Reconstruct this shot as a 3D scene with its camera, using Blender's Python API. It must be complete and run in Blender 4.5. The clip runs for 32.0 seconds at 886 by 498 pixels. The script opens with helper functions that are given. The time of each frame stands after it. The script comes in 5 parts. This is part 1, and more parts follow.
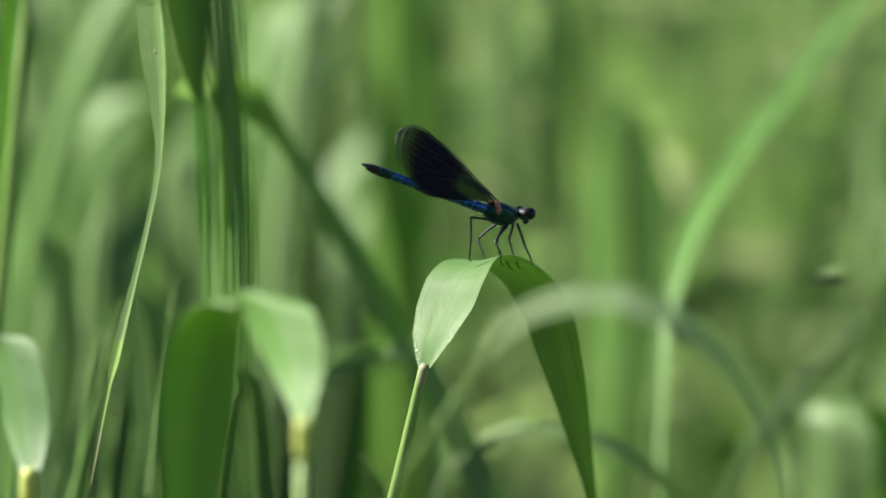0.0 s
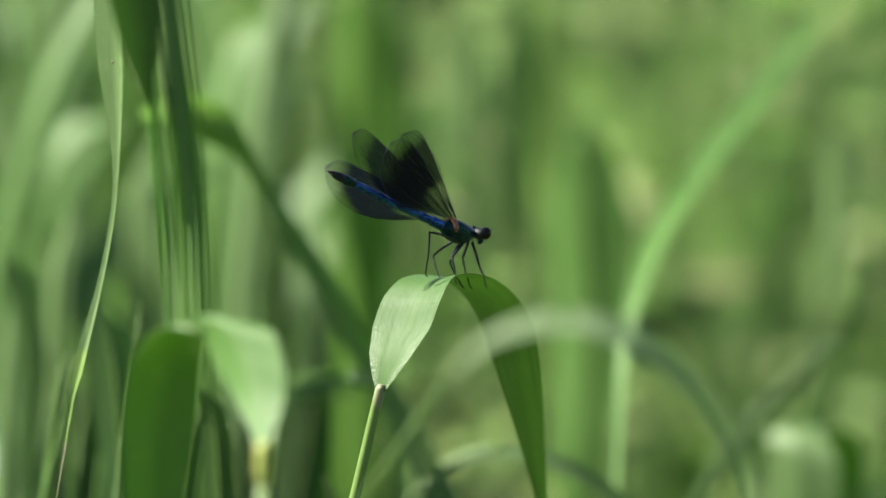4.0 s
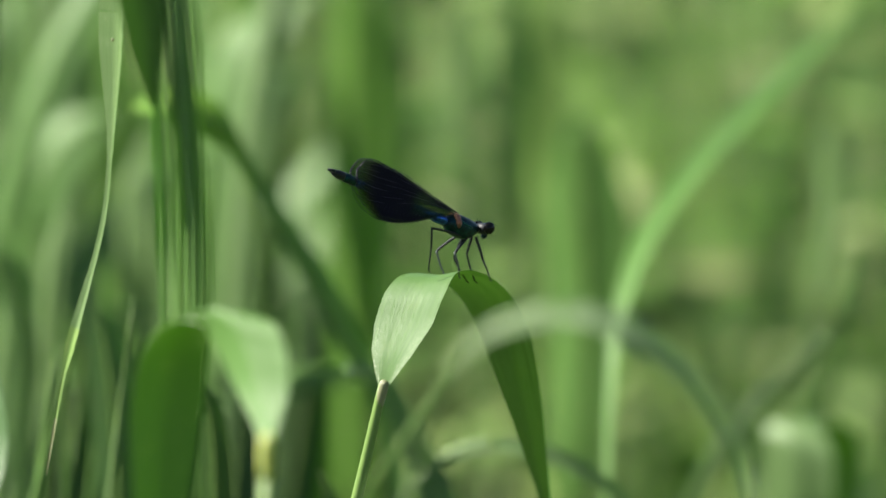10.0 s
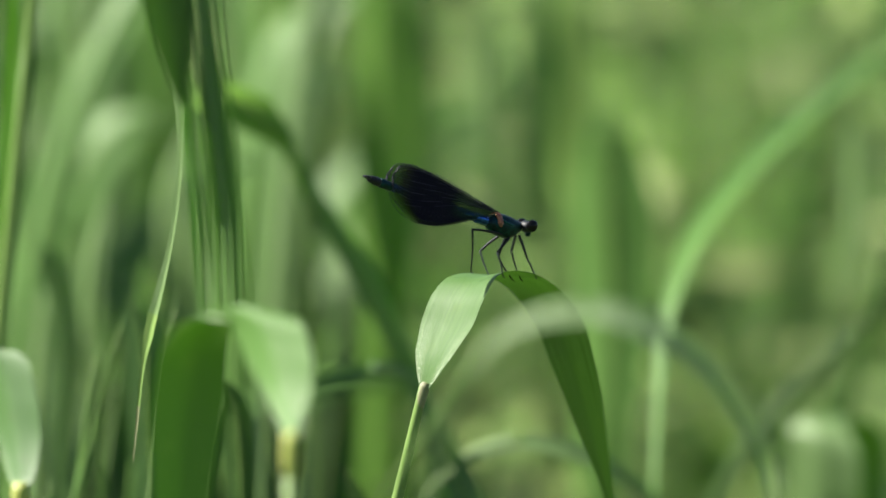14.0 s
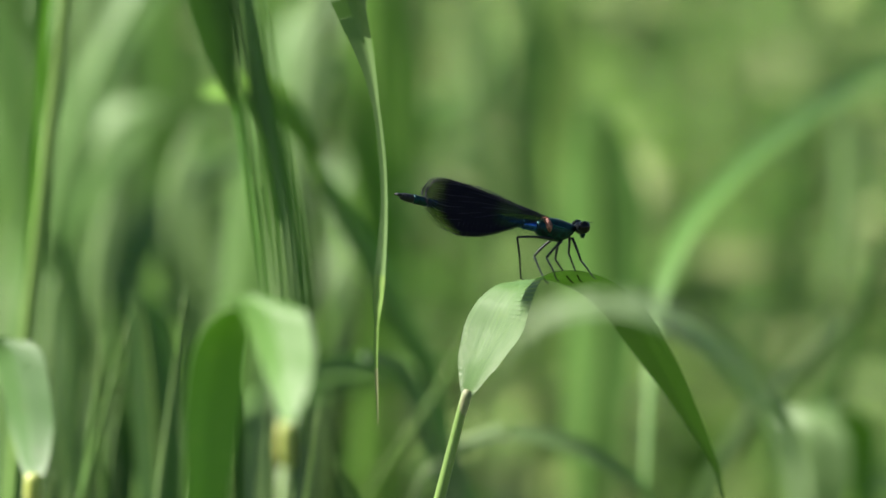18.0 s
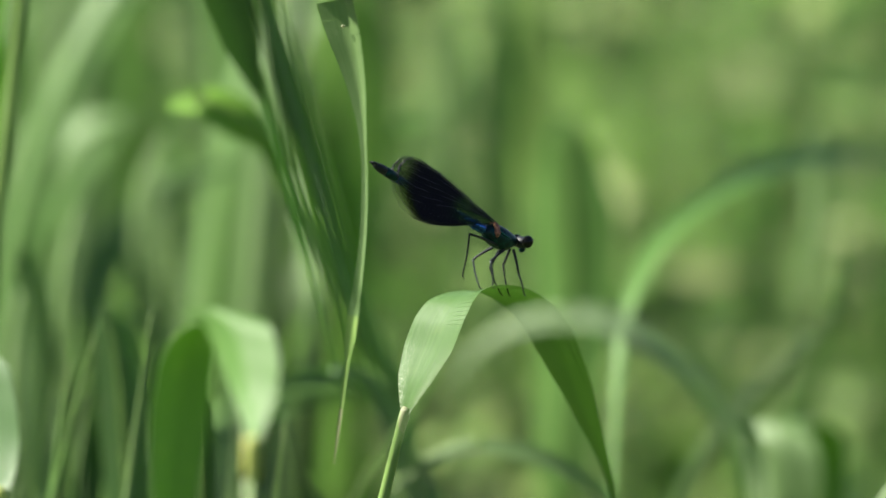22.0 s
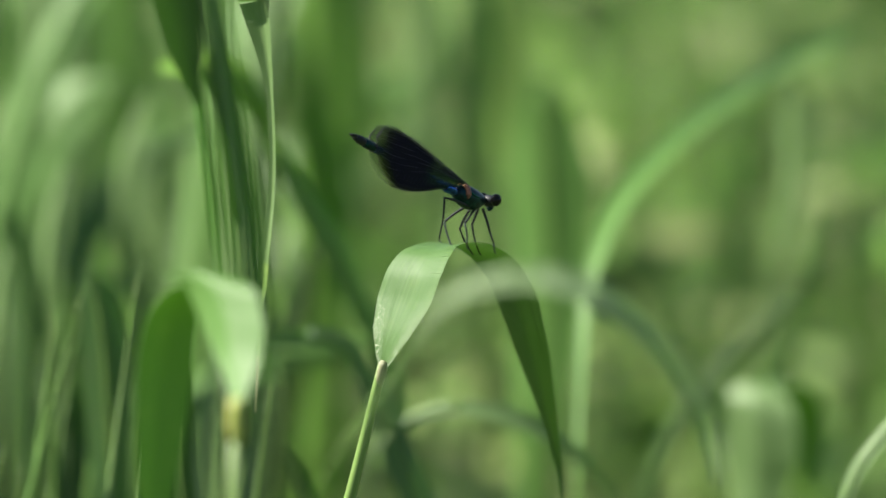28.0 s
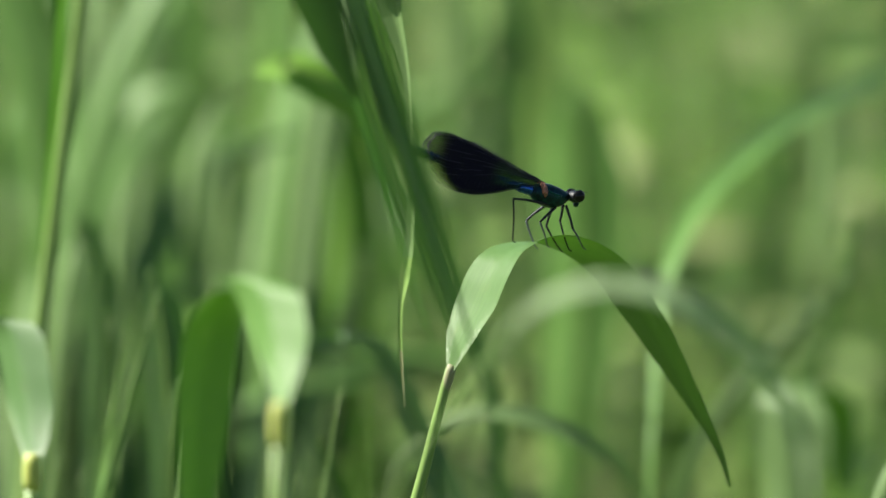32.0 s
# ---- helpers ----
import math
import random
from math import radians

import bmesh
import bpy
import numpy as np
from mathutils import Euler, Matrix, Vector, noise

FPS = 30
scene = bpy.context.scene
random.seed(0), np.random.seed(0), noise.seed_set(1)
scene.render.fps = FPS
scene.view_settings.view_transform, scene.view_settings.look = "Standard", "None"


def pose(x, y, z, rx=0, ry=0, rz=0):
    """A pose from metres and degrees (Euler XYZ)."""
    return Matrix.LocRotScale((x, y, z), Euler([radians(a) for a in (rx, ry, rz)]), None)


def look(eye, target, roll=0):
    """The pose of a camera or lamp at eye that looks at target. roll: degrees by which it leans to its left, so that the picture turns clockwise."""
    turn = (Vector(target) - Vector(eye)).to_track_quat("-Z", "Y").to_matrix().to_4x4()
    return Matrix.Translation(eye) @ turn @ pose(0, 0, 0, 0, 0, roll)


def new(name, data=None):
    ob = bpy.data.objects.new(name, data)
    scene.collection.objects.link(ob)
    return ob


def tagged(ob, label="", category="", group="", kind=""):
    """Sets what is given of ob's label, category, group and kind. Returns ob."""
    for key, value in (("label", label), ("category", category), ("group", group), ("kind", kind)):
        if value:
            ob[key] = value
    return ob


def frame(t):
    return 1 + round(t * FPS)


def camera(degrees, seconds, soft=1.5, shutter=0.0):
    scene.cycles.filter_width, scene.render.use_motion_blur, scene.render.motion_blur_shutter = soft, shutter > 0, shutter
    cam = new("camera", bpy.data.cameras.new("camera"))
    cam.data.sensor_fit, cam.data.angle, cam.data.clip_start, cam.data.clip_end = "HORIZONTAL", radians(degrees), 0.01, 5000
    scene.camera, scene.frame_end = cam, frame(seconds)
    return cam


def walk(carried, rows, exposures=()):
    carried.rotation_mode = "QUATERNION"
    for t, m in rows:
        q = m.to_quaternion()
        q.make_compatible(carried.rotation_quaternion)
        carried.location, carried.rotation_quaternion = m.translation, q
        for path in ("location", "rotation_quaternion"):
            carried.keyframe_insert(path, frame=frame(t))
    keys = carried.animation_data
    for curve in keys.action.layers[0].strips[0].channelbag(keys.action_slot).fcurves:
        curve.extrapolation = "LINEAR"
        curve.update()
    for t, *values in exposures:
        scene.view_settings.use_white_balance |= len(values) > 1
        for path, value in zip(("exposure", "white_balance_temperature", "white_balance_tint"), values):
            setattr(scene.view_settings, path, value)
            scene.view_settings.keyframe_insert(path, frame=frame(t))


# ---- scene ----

# ---- camera ----
LENS = 8.0
cam = camera(LENS, 32.0, soft=1.6, shutter=0.5)
cam.data.dof.use_dof = True
cam.data.dof.focus_distance = 1.505
cam.data.dof.aperture_fstop = 7.6
EYE = (0.0, -1.495, 0.88)
PAN = []


def aim(t, yaw, pitch, roll=0.0):
    PAN.append((t, pose(*EYE, 90 + pitch, roll, yaw)))


aim(0, 0.000, -5.000)
aim(1, -0.020, -4.954)
aim(2, -0.087, -4.903)
aim(3, -0.240, -4.995)
aim(3.5, -0.317, -4.985)
aim(4, -0.337, -4.785)
aim(4.5, -0.358, -4.724)
aim(6.5, -0.460, -4.678)
aim(7, -0.465, -4.673)
aim(8, -0.434, -4.734)
aim(9, -0.388, -4.836)
aim(10, -0.373, -4.847)
aim(11, -0.307, -4.888)
aim(12, -0.215, -4.893)
aim(13, -0.143, -4.847)
aim(14, -0.138, -4.872)
aim(15, -0.112, -4.903)
aim(15.5, -0.123, -4.959)
aim(17.5, -0.215, -4.969)
aim(18, -0.225, -4.959)
aim(19, -0.230, -4.898)
aim(20, -0.373, -4.826)
aim(21, -0.399, -4.831)
aim(22, -0.496, -4.836)
aim(22.5, -0.623, -4.836)
aim(23, -0.675, -4.842)
aim(23.5, -0.675, -4.898)
aim(24, -0.654, -4.974)
aim(24.5, -0.675, -5.041)
aim(25, -0.807, -5.087)
aim(25.5, -0.869, -5.102)
aim(27.5, -0.869, -5.184)
aim(28, -0.705, -5.179)
aim(29, -0.552, -5.158)
aim(30, -0.409, -5.153)
aim(31, -0.368, -5.143)
aim(32, -0.409, -5.143)
walk(cam, PAN)

# ---- light ----
world = bpy.data.worlds.new("sky")
scene.world = world
world.use_nodes = True
sky = world.node_tree.nodes.new("ShaderNodeTexSky")
sky.sky_type, sky.sun_disc = "NISHITA", False
SUN_TO = Vector((-0.68, 0.08, 0.72)).normalized()
sky.sun_elevation = math.asin(SUN_TO.z)
sky.sun_rotation = math.atan2(SUN_TO.x, SUN_TO.y)
back = world.node_tree.nodes["Background"]
world.node_tree.links.new(sky.outputs[0], back.inputs[0])
back.inputs[1].default_value = 0.038
sun = new("sun", bpy.data.lights.new("sun", "SUN"))
sun.data.energy, sun.data.angle, sun.data.color = 5.0, radians(0.53), (1.0, 0.95, 0.86)
sun.matrix_world = look(SUN_TO * 20, (0, 0, 0))
scene.view_settings.exposure = 2.17


# ---- materials ----
def material(name):
    m = bpy.data.materials.new(name)
    m.use_nodes = True
    m.node_tree.nodes.clear()
    return m, m.node_tree


def node(tree, kind, **inputs):
    n = tree.nodes.new(kind)
    for key, value in inputs.items():
        n.inputs[key.replace("_", " ")].default_value = value
    return n


def leaf_material(name, dark, light, through_light=0.35, rough=0.4, lines=160.0, stain=(0.20, 0.22, 0.06), gloss=0.5, relief=0.35):
    """A grass leaf: fine parallel veins, blotches and a little straw colour; some light comes through it."""
    m, t = material(name)
    L = t.links.new
    uv = t.nodes.new("ShaderNodeUVMap")
    vein = node(t, "ShaderNodeMapping", Scale=(lines, 3.0, 1.0))
    L(uv.outputs[0], vein.inputs[0])
    fine = node(t, "ShaderNodeTexNoise", Scale=1.0, Detail=4.0, Roughness=0.6)
    L(vein.outputs[0], fine.inputs[0])
    blot_map = node(t, "ShaderNodeMapping", Scale=(3.0, 14.0, 1.0))
    L(uv.outputs[0], blot_map.inputs[0])
    blot = node(t, "ShaderNodeTexNoise", Scale=1.0, Detail=3.0)
    L(blot_map.outputs[0], blot.inputs[0])
    ramp = t.nodes.new("ShaderNodeValToRGB")
    ramp.color_ramp.elements[0].position, ramp.color_ramp.elements[0].color = 0.30, (*dark, 1)
    ramp.color_ramp.elements[1].position, ramp.color_ramp.elements[1].color = 0.70, (*light, 1)
    L(fine.outputs[0], ramp.inputs[0])
    stain_ramp = t.nodes.new("ShaderNodeValToRGB")
    stain_ramp.color_ramp.elements[0].position, stain_ramp.color_ramp.elements[1].position = 0.58, 0.80
    L(blot.outputs[0], stain_ramp.inputs[0])
    mix = t.nodes.new("ShaderNodeMix")
    mix.data_type = "RGBA"
    mix.inputs[7].default_value = (*stain, 1)
    L(stain_ramp.outputs[0], mix.inputs[0])
    L(ramp.outputs[0], mix.inputs[6])
    # pale flecks along the lower margins: scratches, and glints put into the colour
    fleck_map = node(t, "ShaderNodeMapping", Scale=(lines * 3.4, 130.0, 1.0), Location=(3.1, 1.7, 0.0))
    L(uv.outputs[0], fleck_map.inputs[0])
    fleck = node(t, "ShaderNodeTexNoise", Scale=1.0, Detail=2.0)
    L(fleck_map.outputs[0], fleck.inputs[0])
    fleck_ramp = t.nodes.new("ShaderNodeValToRGB")
    fleck_ramp.color_ramp.elements[0].position, fleck_ramp.color_ramp.elements[1].position = 0.54, 0.66
    L(fleck.outputs[0], fleck_ramp.inputs[0])
    scar_glint = t.nodes.new("ShaderNodeMix")
    scar_glint.data_type = "RGBA"
    scar_glint.inputs[7].default_value = (0.55, 0.58, 0.48, 1)
    cut = t.nodes.new("ShaderNodeSeparateXYZ")
    L(uv.outputs[0], cut.inputs[0])
    low = node(t, "ShaderNodeMapRange")
    for slot, value in enumerate((0.06, 0.20, 1.0, 0.0), 1):
        low.inputs[slot].default_value = value
    L(cut.outputs[1], low.inputs[0])
    rim = node(t, "ShaderNodeMath")
    rim.operation = "PINGPONG"
    rim.inputs[1].default_value = 0.5
    L(cut.outputs[0], rim.inputs[0])
    margin = node(t, "ShaderNodeMapRange")
    for slot, value in enumerate((0.10, 0.30, 1.0, 0.0), 1):
        margin.inputs[slot].default_value = value
    L(rim.outputs[0], margin.inputs[0])
    glint_zone = node(t, "ShaderNodeMath")
    glint_zone.operation = "MULTIPLY"
    L(margin.outputs[0], glint_zone.inputs[0])
    L(low.outputs[0], glint_zone.inputs[1])
    few = node(t, "ShaderNodeMath")
    few.operation = "MULTIPLY"
    L(fleck_ramp.outputs[0], few.inputs[0])
    L(glint_zone.outputs[0], few.inputs[1])
    L(few.outputs[0], scar_glint.inputs[0])
    L(mix.outputs[2], scar_glint.inputs[6])
    colour = scar_glint.outputs[2]
    bump = node(t, "ShaderNodeBump", Strength=relief, Distance=0.0003)
    L(fine.outputs[0], bump.inputs["Height"])
    skin = node(t, "ShaderNodeBsdfPrincipled", Roughness=rough)
    skin.inputs["Specular IOR Level"].default_value = gloss
    L(colour, skin.inputs["Base Color"])
    L(bump.outputs[0], skin.inputs["Normal"])
    glow = t.nodes.new("ShaderNodeBsdfTranslucent")
    warm = t.nodes.new("ShaderNodeMix")
    warm.data_type, warm.blend_type = "RGBA", "MULTIPLY"
    warm.inputs[0].default_value = 1.0
    warm.inputs[7].default_value = (0.95, 1.35, 0.35, 1)
    L(colour, warm.inputs[6])
    L(warm.outputs[2], glow.inputs[0])
    both = t.nodes.new("ShaderNodeMixShader")
    both.inputs[0].default_value = through_light
    L(skin.outputs[0], both.inputs[1])
    L(glow.outputs[0], both.inputs[2])
    out = t.nodes.new("ShaderNodeOutputMaterial")
    L(both.outputs[0], out.inputs[0])
    return m


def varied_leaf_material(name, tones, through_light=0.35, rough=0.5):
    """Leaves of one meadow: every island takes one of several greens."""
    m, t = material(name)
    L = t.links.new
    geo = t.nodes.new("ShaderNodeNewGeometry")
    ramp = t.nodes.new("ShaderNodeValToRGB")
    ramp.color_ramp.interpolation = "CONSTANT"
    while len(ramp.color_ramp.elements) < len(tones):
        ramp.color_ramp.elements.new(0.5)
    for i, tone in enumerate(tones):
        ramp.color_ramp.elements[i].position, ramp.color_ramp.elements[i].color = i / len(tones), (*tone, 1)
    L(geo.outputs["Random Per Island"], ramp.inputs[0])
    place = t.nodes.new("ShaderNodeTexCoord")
    # clump-sized noise darkens and lightens leaves in place of shaded gaps
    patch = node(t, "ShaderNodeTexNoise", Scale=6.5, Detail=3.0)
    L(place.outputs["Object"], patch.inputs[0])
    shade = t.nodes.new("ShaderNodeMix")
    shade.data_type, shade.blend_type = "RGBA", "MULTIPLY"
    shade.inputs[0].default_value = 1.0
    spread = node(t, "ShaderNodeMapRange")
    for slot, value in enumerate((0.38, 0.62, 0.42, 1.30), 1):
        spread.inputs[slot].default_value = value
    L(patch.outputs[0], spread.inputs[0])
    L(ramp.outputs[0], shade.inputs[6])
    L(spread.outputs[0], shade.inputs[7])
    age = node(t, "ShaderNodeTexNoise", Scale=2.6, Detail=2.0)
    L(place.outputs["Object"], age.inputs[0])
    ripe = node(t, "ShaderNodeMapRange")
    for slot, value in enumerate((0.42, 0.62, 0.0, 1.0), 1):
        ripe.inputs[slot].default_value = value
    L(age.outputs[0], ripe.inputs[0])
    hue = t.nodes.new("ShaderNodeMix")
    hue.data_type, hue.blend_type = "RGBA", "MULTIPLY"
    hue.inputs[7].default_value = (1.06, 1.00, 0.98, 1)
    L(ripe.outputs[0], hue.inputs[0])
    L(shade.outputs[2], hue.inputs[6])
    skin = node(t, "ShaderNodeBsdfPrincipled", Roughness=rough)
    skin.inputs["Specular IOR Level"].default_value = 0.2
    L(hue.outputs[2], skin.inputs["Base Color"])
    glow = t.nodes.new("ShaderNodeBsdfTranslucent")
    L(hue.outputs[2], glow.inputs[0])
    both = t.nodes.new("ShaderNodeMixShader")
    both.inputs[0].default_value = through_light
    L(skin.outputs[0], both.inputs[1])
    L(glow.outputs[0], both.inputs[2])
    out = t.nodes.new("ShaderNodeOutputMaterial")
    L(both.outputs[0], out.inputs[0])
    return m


def body_material(name, base, metal, rough, speck=None, scale=900.0, bump_depth=0.00015, coat=0.0, gloss=0.5):
    """Chitin: metallic sheen broken by a fine grain."""
    m, t = material(name)
    L = t.links.new
    co = t.nodes.new("ShaderNodeTexCoord")
    grain = node(t, "ShaderNodeTexNoise", Scale=scale, Detail=3.0)
    L(co.outputs["Object"], grain.inputs[0])
    ramp = t.nodes.new("ShaderNodeValToRGB")
    ramp.color_ramp.elements[0].position, ramp.color_ramp.elements[0].color = 0.35, (*base, 1)
    ramp.color_ramp.elements[1].position, ramp.color_ramp.elements[1].color = 0.7, (*(speck or base), 1)
    L(grain.outputs[0], ramp.inputs[0])
    bump = node(t, "ShaderNodeBump", Strength=0.6, Distance=bump_depth)
    L(grain.outputs[0], bump.inputs["Height"])
    skin = node(t, "ShaderNodeBsdfPrincipled", Roughness=rough, Metallic=metal)
    skin.inputs["Coat Weight"].default_value = coat
    skin.inputs["Specular IOR Level"].default_value = gloss
    L(ramp.outputs[0], skin.inputs["Base Color"])
    L(bump.outputs[0], skin.inputs["Normal"])
    out = t.nodes.new("ShaderNodeOutputMaterial")
    L(skin.outputs[0], out.inputs[0])
    return m


def wing_material(name):
    """A wing membrane: clear towards the root and the tip, a dark blue band between."""
    m, t = material(name)
    L = t.links.new
    uv = t.nodes.new("ShaderNodeUVMap")
    cut = t.nodes.new("ShaderNodeSeparateXYZ")
    L(uv.outputs[0], cut.inputs[0])
    wobble = node(t, "ShaderNodeTexNoise", Scale=9.0, Detail=2.0)
    L(uv.outputs[0], wobble.inputs[0])
    add = node(t, "ShaderNodeMath")
    add.operation = "MULTIPLY_ADD"
    add.inputs[1].default_value = 0.10
    L(wobble.outputs[0], add.inputs[0])
    hem = node(t, "ShaderNodeMapRange")
    for slot, value in enumerate((0.0, 0.35, 0.20, 0.0), 1):
        hem.inputs[slot].default_value = value
    L(cut.outputs[0], hem.inputs[0])
    reach = node(t, "ShaderNodeMath")
    reach.operation = "ADD"
    L(cut.outputs[1], reach.inputs[0])
    L(hem.outputs[0], reach.inputs[1])
    L(reach.outputs[0], add.inputs[2])
    ramp = t.nodes.new("ShaderNodeValToRGB")
    e = ramp.color_ramp.elements
    e[0].position, e[0].color = 0.40, (0.40, 0.40, 0.40, 1)
    e[1].position, e[1].color = 0.48, (0.88, 0.88, 0.88, 1)
    for pos, v in ((0.84, 0.86), (0.96, 0.18), (1.0, 0.12)):
        n = e.new(pos)
        n.color = (v, v, v, 1)
    L(add.outputs[0], ramp.inputs[0])
    film = node(t, "ShaderNodeBsdfPrincipled", Roughness=0.45)
    tint = t.nodes.new("ShaderNodeValToRGB")
    tint.color_ramp.elements[0].position, tint.color_ramp.elements[0].color = 0.38, (0.012, 0.028, 0.016, 1)
    tint.color_ramp.elements[1].position, tint.color_ramp.elements[1].color = 0.48, (0.003, 0.0025, 0.010, 1)
    for pos, tone in ((0.86, (0.003, 0.0025, 0.010, 1)), (0.95, (0.026, 0.030, 0.010, 1))):
        stop = tint.color_ramp.elements.new(pos)
        stop.color = tone
    L(add.outputs[0], tint.inputs[0])
    L(tint.outputs[0], film.inputs["Base Color"])
    film.inputs["Specular IOR Level"].default_value = 0.06
    clear = t.nodes.new("ShaderNodeBsdfTransparent")
    clear.inputs[0].default_value = (0.87, 0.91, 0.80, 1)
    both = t.nodes.new("ShaderNodeMixShader")
    L(ramp.outputs[0], both.inputs[0])
    L(clear.outputs[0], both.inputs[1])
    L(film.outputs[0], both.inputs[2])
    out = t.nodes.new("ShaderNodeOutputMaterial")
    L(both.outputs[0], out.inputs[0])
    return m


FRESH = leaf_material("fresh leaf", (0.027, 0.068, 0.012), (0.064, 0.120, 0.032), 0.18, 0.50, 60, (0.058, 0.104, 0.024), 0.17, 0.8)
BRIGHT = leaf_material("bright leaf", (0.065, 0.155, 0.018), (0.115, 0.220, 0.040), 0.40, 0.5, 60, (0.13, 0.20, 0.05), 0.2)
PALE = leaf_material("pale leaf", (0.075, 0.135, 0.040), (0.120, 0.185, 0.070), 0.30, 0.5, 60, (0.15, 0.21, 0.10), 0.3)
DEEP = leaf_material("deep green leaf", (0.030, 0.080, 0.015), (0.065, 0.14, 0.030), 0.28, 0.5, 60, (0.06, 0.10, 0.03))
BLUISH = leaf_material("bluish leaf", (0.05, 0.095, 0.045), (0.085, 0.14, 0.07), 0.25, 0.8, 60, (0.1, 0.15, 0.09), 0.1)
# whitened so that the arching blade has its sheen in the colour
SHEEN_LEAF = leaf_material("whitish sheen leaf", (0.15, 0.22, 0.10), (0.23, 0.30, 0.17), 0.25, 0.5, 60, (0.26, 0.32, 0.19), 0.3)
HAZE = leaf_material("soft green leaf", (0.050, 0.120, 0.020), (0.085, 0.165, 0.040), 0.3, 0.5, 60, (0.09, 0.16, 0.05), 0.2)
# very dark green that paints the shade low among the stalks
DIM = leaf_material("shaded gap leaf", (0.016, 0.042, 0.014), (0.030, 0.066, 0.022), 0.12, 0.6, 60, (0.03, 0.06, 0.02), 0.2)
# vivid green with the glow of sun through a leaf in its colour
VIVID = leaf_material("leaf coloured as sunlit", (0.075, 0.170, 0.014), (0.120, 0.230, 0.030), 0.22, 0.5, 60, (0.12, 0.20, 0.03), 0.2)
VEIN = body_material("wing vein", (0.014, 0.012, 0.024), 0.0, 0.45, (0.030, 0.026, 0.046), 900.0, 0.00005, 0.0, 0.12)
# dark skin that carries the shade of the folded reeds' hanging blades
SHADE = leaf_material("dark leaf for shaded sides", (0.024, 0.070, 0.007), (0.050, 0.112, 0.014), 0.14, 0.5, 60, (0.07, 0.125, 0.022), 0.3)
STALK = leaf_material("stalk", (0.080, 0.150, 0.026), (0.135, 0.212, 0.052), 0.15, 0.45, 40, (0.15, 0.205, 0.055), 0.35)
SHEATH = leaf_material("yellow sheath", (0.24, 0.28, 0.04), (0.32, 0.35, 0.08), 0.2, 0.5, 40, (0.22, 0.24, 0.06))
STRAW = leaf_material("straw tip", (0.15, 0.165, 0.075), (0.22, 0.215, 0.12), 0.3, 0.5, 40, (0.20, 0.17, 0.09))
BLUE = body_material("blue metal", (0.003, 0.012, 0.055), 0.9, 0.22, (0.022, 0.085, 0.30))
TEAL = body_material("teal metal", (0.001, 0.007, 0.010), 0.8, 0.32, (0.003, 0.035, 0.034))
SHEEN = body_material("green metal", (0.002, 0.020, 0.016), 0.85, 0.35, (0.008, 0.075, 0.062))
# paler grey for three of the shins
GREYISH = body_material("greyish chitin", (0.020, 0.024, 0.030), 0.2, 0.4, (0.060, 0.070, 0.085), 900.0, 0.00015, 0.0, 0.5)
DARK = body_material("dark chitin", (0.003, 0.004, 0.006), 0.0, 0.5, (0.006, 0.008, 0.010), 900.0, 0.00015, 0.0, 0.2)
EYE_SKIN = body_material("eye", (0.002, 0.002, 0.002), 0.0, 0.06, None, 2500.0, 0.000004, 0.0, 0.14)
COPPER = body_material("copper fuzz", (0.022, 0.008, 0.006), 0.3, 0.5, (0.40, 0.15, 0.10), 3200.0, 0.0004)
WING = wing_material("wing membrane")


# ---- building blocks ----
def unit(v):
    v = np.asarray(v, float)
    return v / np.maximum(np.linalg.norm(v, axis=-1, keepdims=True), 1e-9)


def spline(points, count):
    """A smooth line through the points, in equal steps of length."""
    p = np.asarray(points, float)
    p = np.vstack([2 * p[0] - p[1], p, 2 * p[-1] - p[-2]])
    line = []
    for i in range(1, len(p) - 2):
        for s in np.linspace(0, 1, 12, endpoint=False):
            line.append(0.5 * (2 * p[i] + (p[i + 1] - p[i - 1]) * s + (2 * p[i - 1] - 5 * p[i] + 4 * p[i + 1] - p[i + 2]) * s * s
                               + (3 * p[i] - p[i - 1] - 3 * p[i + 1] + p[i + 2]) * s ** 3))
    line.append(p[-2])
    line = np.array(line)
    far = np.concatenate([[0], np.cumsum(np.linalg.norm(np.diff(line, axis=0), axis=1))])
    want = np.linspace(0, far[-1], count)
    return np.stack([np.interp(want, far, line[:, k]) for k in range(line.shape[1])], 1), want


def strand(points, values, per=10):
    """A smooth line through the points, finely cut between every two of them, with values carried along."""
    p = np.asarray(points, float)
    p = np.vstack([2 * p[0] - p[1], p, 2 * p[-1] - p[-2]])
    line, share = [], []
    for i in range(1, len(p) - 2):
        a, b = np.linalg.norm(p[i] - p[i - 1]) ** 0.5, np.linalg.norm(p[i + 1] - p[i]) ** 0.5
        c = np.linalg.norm(p[i + 2] - p[i + 1]) ** 0.5
        m1 = (p[i + 1] - p[i]) + b * ((p[i] - p[i - 1]) / a - (p[i + 1] - p[i - 1]) / (a + b))
        m2 = (p[i + 1] - p[i]) + b * ((p[i + 2] - p[i + 1]) / c - (p[i + 2] - p[i]) / (b + c))
        for s in np.linspace(0, 1, per, endpoint=False):
            line.append((2 * s ** 3 - 3 * s * s + 1) * p[i] + (s ** 3 - 2 * s * s + s) * m1 + (3 * s * s - 2 * s ** 3) * p[i + 1] + (s ** 3 - s * s) * m2)
            share.append(i - 1 + s)
    line.append(p[-2])
    share.append(len(p) - 3)
    return np.array(line), np.interp(share, np.arange(len(values)), values)


